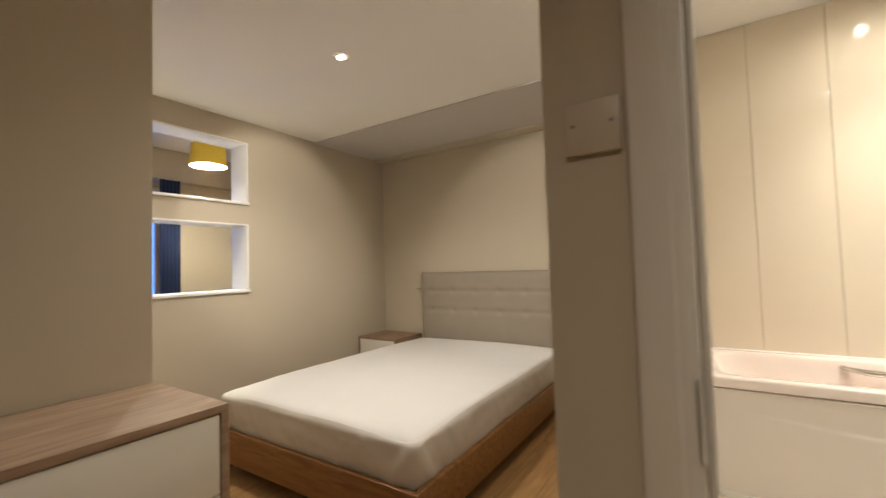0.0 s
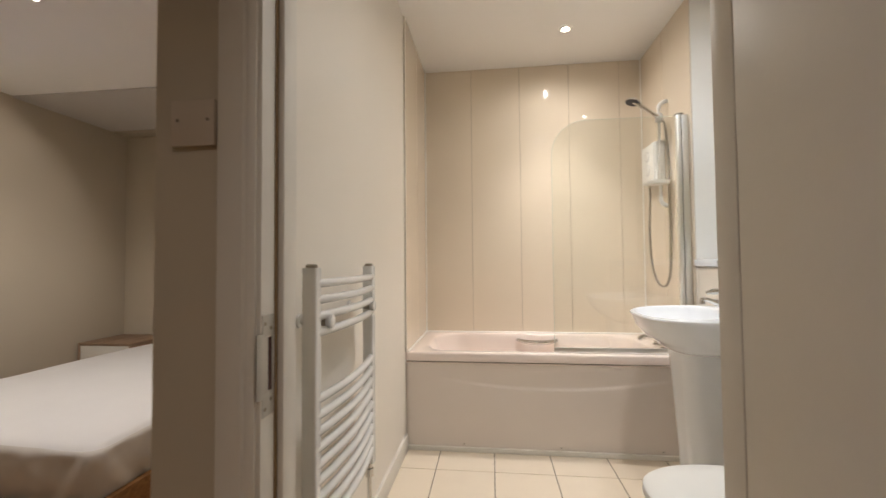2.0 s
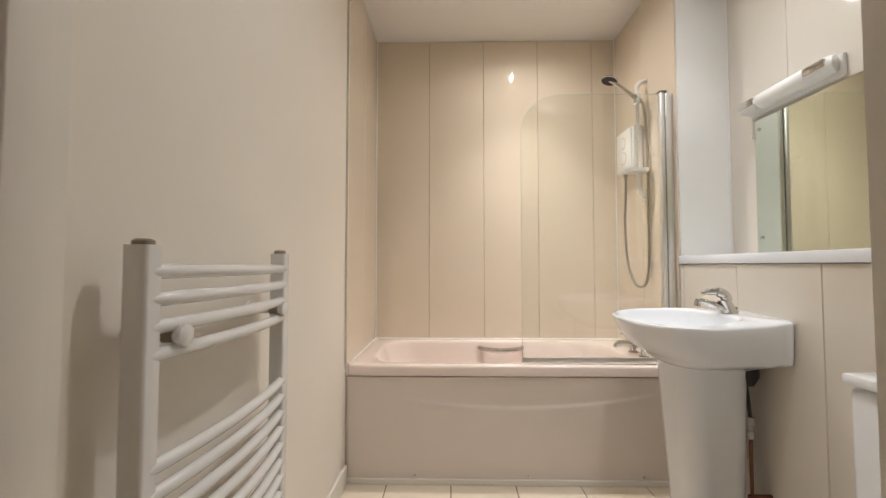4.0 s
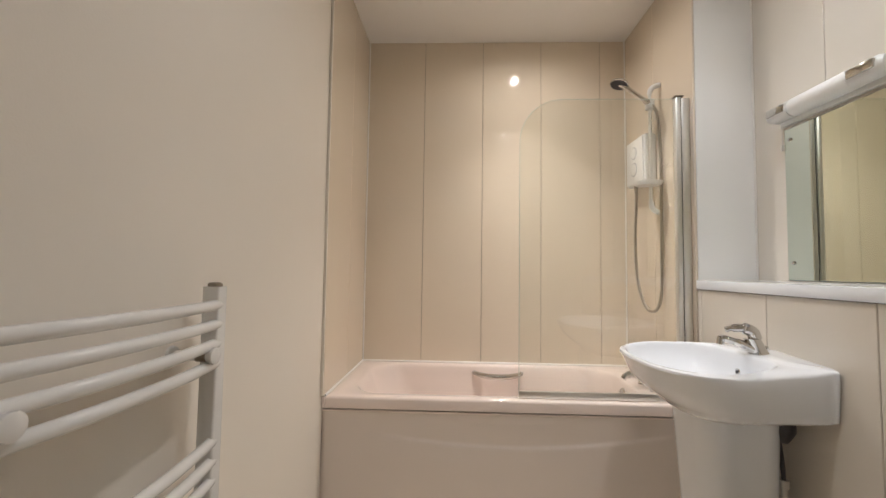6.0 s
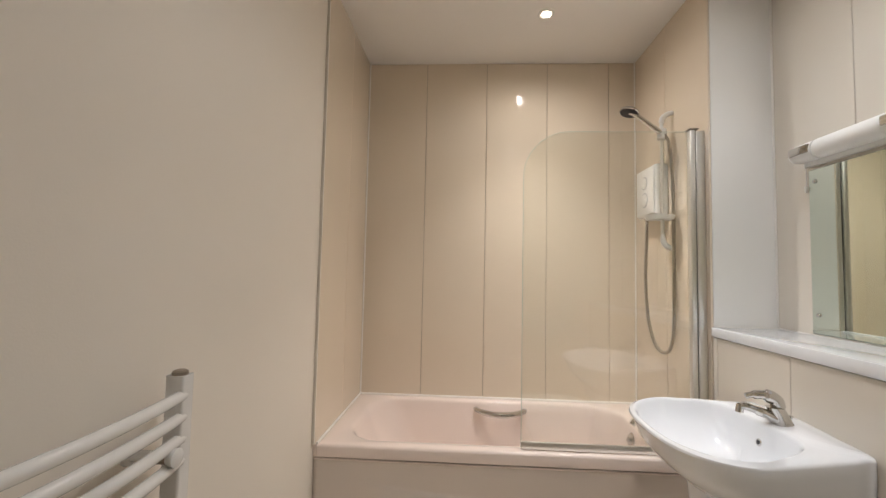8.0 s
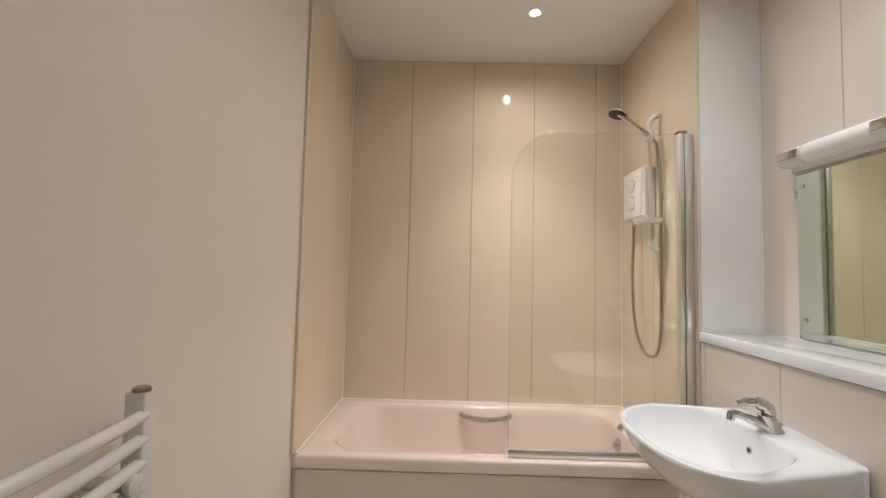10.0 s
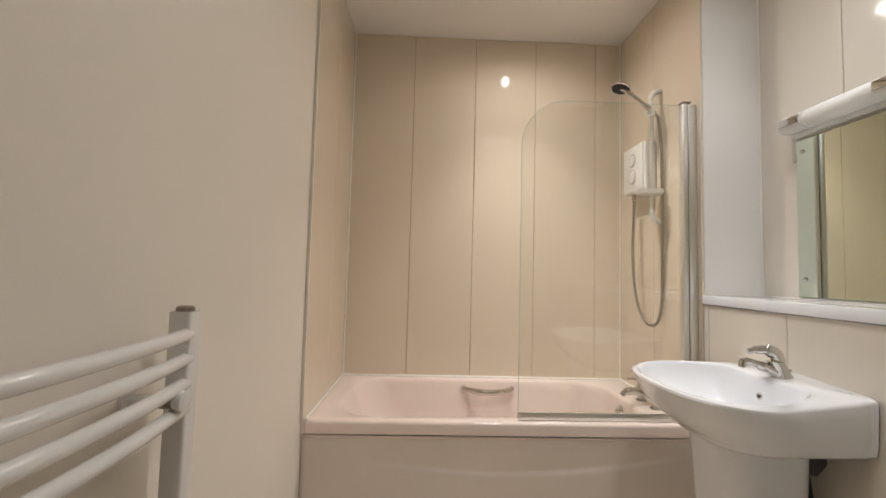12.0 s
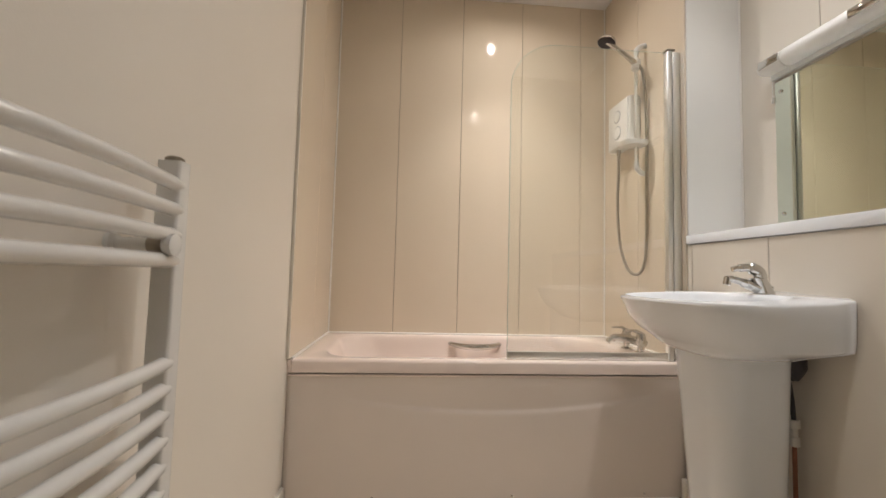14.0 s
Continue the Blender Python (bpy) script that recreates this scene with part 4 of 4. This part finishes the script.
def mattress_rings(levels):
    """Rings round the mattress at (inset, height), with gathers at the corners and loose cloth."""
    ring = rrect((X0 + X1) / 2, (YF + YH) / 2, X1 - X0, YH - YF, 0.06, 0, 12)
    rim = []
    for a, b in zip(ring, ring[1:] + ring[:1]):
        a, b = Vector(a), Vector(b)
        m = max(1, round((b - a).length / 0.012))
        rim += [a.lerp(b, q / m) for q in range(m)]
    cx, cy = (X0 + X1) / 2, (YF + YH) / 2
    rings = []
    for inset, z in levels:
        row = []
        for p in rim:
            dx, dy = p.x - cx, p.y - cy
            hx, hy = (X1 - X0) / 2, (YH - YF) / 2
            near = min(math.hypot(p.x - qx, p.y - qy) for qx in (X0, X1) for qy in (YF, YH))
            corner = math.exp(-(near / 0.30) ** 2)
            q = Vector((cx + dx * (hx - inset) / hx, cy + dy * (hy - inset) / hy, 0))
            out = Vector((dx / hx ** 2 * abs(dx / hx) ** 6, dy / hy ** 2 * abs(dy / hy) ** 6, 0))
            if out.length > 1e-6:
                out.normalize()
            low = min(1, max(0, (ZT0 - 0.004 - z) / 0.05))
            run = p.x - p.y if (dx > 0) == (dy < 0) else p.x + p.y
            wob = noise.noise(Vector((p.x * 5, p.y * 5, z * 6)))
            gather = noise.noise(Vector((run * 13 + (ZT0 - z) * 9 * (1 if dx > 0 else -1), 3.3, run * 2))) * 1.6
            crease = abs(noise.noise(Vector((p.x * 11, p.y * 11, z * 15 + 5))))
            q += out * low * (0.015 * corner * (abs(gather) - 0.4) + 0.010 * wob - 0.008 * crease)
            zz = z
            if z > ZT0 - 0.012:
                zz += 0.006 * noise.noise(Vector((q.x * 2.2, q.y * 2.2, 2))) + 0.003 * noise.noise(Vector((q.x * 9, q.y * 9, 4))) - 0.014 * corner * max(0, 1 - inset / 0.10)
            row.append((q.x, q.y, zz))
        rings.append(row)
    return rings


mat_thing = thing("mattress", (-1.64, 1.6, 0.226), "mattress in creased white fitted protector on the bed", "mattress")
part("protector_top", loft(mattress_rings([(0.016, ZT0 - 0.010), (0.026, ZT0 - 0.002), (0.045, ZT0 + 0.003), (0.08, ZT0 + 0.006), (0.14, ZT0 + 0.008), (0.22, ZT0 + 0.010), (0.32, ZT0 + 0.011), (0.44, ZT0 + 0.011), (0.56, ZT0 + 0.011), (0.66, ZT0 + 0.011), (0.715, ZT0 + 0.011)]), cap0=False), M["sheet"], mat_thing, "bright white padded top", 80)
part("protector_skirt", loft(mattress_rings([(0.016, ZB0), (0.004, ZB0 + 0.012)] + [(-0.008 * math.sin(math.pi * k / 12) + 0.002, ZB0 + 0.015 + 0.017 * k / 1.0 * 0.92) for k in range(1, 12)] + [(0.006, ZT0 - 0.022), (0.016, ZT0 - 0.010)]), cap1=False), M["skirt"], mat_thing, "thin gathered stretch skirt", 80)


def chest(name, x0, x1, y0, y1, h, rows, label, cat):
    """Carcass with oak top and sides and white drawers that face +x."""
    c = thing(name, ((x0 + x1) / 2, (y0 + y1) / 2, 0), label, cat)
    t = 0.022
    part("top", box(x0, x1, y0, y1, h - t, h, 0.0015), M["top_oak"], c, "oak veneer top")
    part("side_panel", box(x0, x1, y0, y0 + t, 0.0, h - t - 0.0005, 0.001), M["top_oak"], c)
    part("side_panel", box(x0, x1, y1 - t, y1, 0.0, h - t - 0.0005, 0.001), M["top_oak"], c)
    part("back_panel", box(x0, x0 + 0.008, y0 + t, y1 - t, 0.05, h - t), M["top_oak"], c)
    part("plinth", box(x1 - 0.06, x1 - 0.04, y0 + t, y1 - t, 0.0, 0.06), M["top_oak"], c)
    z0, z1 = 0.062, h - t - 0.003
    z = z0
    for r in rows:
        hgt = (z1 - z0) * r
        part("drawer", box(x1 - 0.30, x1 - 0.004, y0 + t + 0.002, y1 - t - 0.002, z + 0.002, z + hgt - 0.002, 0.0015), M["drawer"], c, "white gloss drawer front")
        z += hgt
    return c


chest("chest_of_drawers", -1.514, -1.057, -1.25, -0.092, 0.774, (0.36, 0.32, 0.32), "oak veneer chest with white gloss drawers", "chest")


def nightstand():
    x0, x1, y0, y1, h, t = -2.93, -2.44, 2.31, 2.735, 0.455, 0.020
    c = thing("nightstand", (-2.68, 2.52, 0), "oak veneer nightstand with white drawers beside bed", "nightstand")
    part("top", box(x0, x1, y0, y1, h - t, h, 0.0015), M["top_oak"], c)
    part("side_panel", box(x0, x0 + t, y0, y1, 0, h - t - 0.0005, 0.001), M["top_oak"], c)
    part("side_panel", box(x1 - t, x1, y0, y1, 0, h - t - 0.0005, 0.001), M["top_oak"], c)
    part("drawer", box(x0 + t + 0.002, x1 - t - 0.002, y0 + 0.004, y1 - 0.01, 0.24, h - t - 0.003, 0.0015), M["drawer"], c, "white gloss drawer front")
    part("drawer", box(x0 + t + 0.002, x1 - t - 0.002, y0 + 0.004, y1 - 0.01, 0.05, 0.237, 0.0015), M["drawer"], c, "white gloss drawer front")


nightstand()
peg = thing("wall_bracket", (-2.44, 2.755, 0.918), "small dark metal bracket on wall beside headboard", "bracket")
part("arm", box(-2.475, -2.40, 2.700, 2.759, 0.914, 0.922, 0.002), M["cap"], peg)
part("back_plate", box(-2.455, -2.42, 2.755, 2.7595, 0.900, 0.936, 0.001), M["wall_bed"], peg)

# ---- wall panels, tiles and planks ----
GAP = 0.0025


def pieces(name, parent, material, spans, make):
    """One object for each span, alike pieces on one mesh."""
    shared = {}
    for centre, size in spans:
        key = tuple(round(s, 4) for s in size)
        if key not in shared:
            bm = bmesh.new()
            bmesh.ops.create_cube(bm, size=1)
            bmesh.ops.scale(bm, vec=size, verts=bm.verts)
            bmesh.ops.bevel(bm, geom=bm.edges[:], offset=make, segments=1, affect="EDGES")
            bmesh.ops.recalc_face_normals(bm, faces=bm.faces)
            me = bpy.data.meshes.new(name)
            bm.to_mesh(me)
            bm.free()
            me.materials.append(material)
            shared[key] = me
        ob = new(name, shared[key])
        ob.parent = parent
        ob.location = centre


def spans_between(cuts):
    return [((a + b) / 2, b - a - GAP) for a, b in zip(cuts, cuts[1:])]


ZB, ZT = RIM + 0.003, H - 0.002
zc, zs = (ZB + ZT) / 2, ZT - ZB
pieces("panel", wall_back, M["panel"], [((c, 2.405, zc), (s, 0.0095, zs)) for c, s in spans_between([0.0, 0.362, 0.731, 1.097, 1.465, 1.622])], 0.0016)
pieces("panel", wall_left, M["panel"], [((-0.0058, c, zc), (0.011, s, zs)) for c, s in spans_between([1.650, 2.033, 2.399])], 0.0016)
pieces("panel", wall_shower, M["panel"], [((1.6252, c, zc), (0.0095, s, zs)) for c, s in spans_between([1.662, 2.033, 2.399])], 0.0016)
pieces("panel", wall_low, M["panel_pale"], [((1.628, c, 0.5325), (0.0095, s, 1.063)) for c, s in spans_between([0.077, 0.530, 0.897, 1.264, 1.631, 1.659])], 0.0016)
zc, zs = (1.108 + ZT) / 2, ZT - 1.108
pieces("panel", wall_high, M["panel_pale"], [((1.885, c, zc), (0.0095, s, zs)) for c, s in spans_between([0.077, 0.205, 0.572, 0.939, 1.306, 1.659])], 0.0016)

tiles = []
for i in range(-1, 6):
    for j in range(-1, 6):
        xa, xb = max(-0.010, 0.195 + (i - 1) * 0.3115), min(1.624, 0.195 + i * 0.3115)
        ya, yb = max(0.055, 1.445 - (j + 1) * 0.3115), min(1.70, 1.445 - j * 0.3115)
        if xb - xa > 0.02 and yb - ya > 0.02:
            tiles.append((((xa + xb) / 2, (ya + yb) / 2, -0.005), (xb - xa - 0.004, yb - ya - 0.004, 0.010)))
pieces("tile", floor_bath, M["tile"], tiles, 0.0015)

floor_bed = bpy.data.objects["floor_bed"]
planks = []
for i in range(27):
    x = -2.94 + i * 0.19
    y = -2.4 - random.random() * 1.1
    while y < 2.76:
        ya, yb = max(y, -2.4), min(y + 1.2, 2.755 if x < -0.33 else -0.04 if x < 2.1 else -0.04)
        if yb - ya > 0.05 and x + 0.19 <= 2.1:
            planks.append(((x + 0.095, (ya + yb) / 2, -0.004), (0.1885, yb - ya - 0.0015, 0.008)))
        y += 1.2
pieces("plank", floor_bed, M["laminate"], planks, 0.0008)
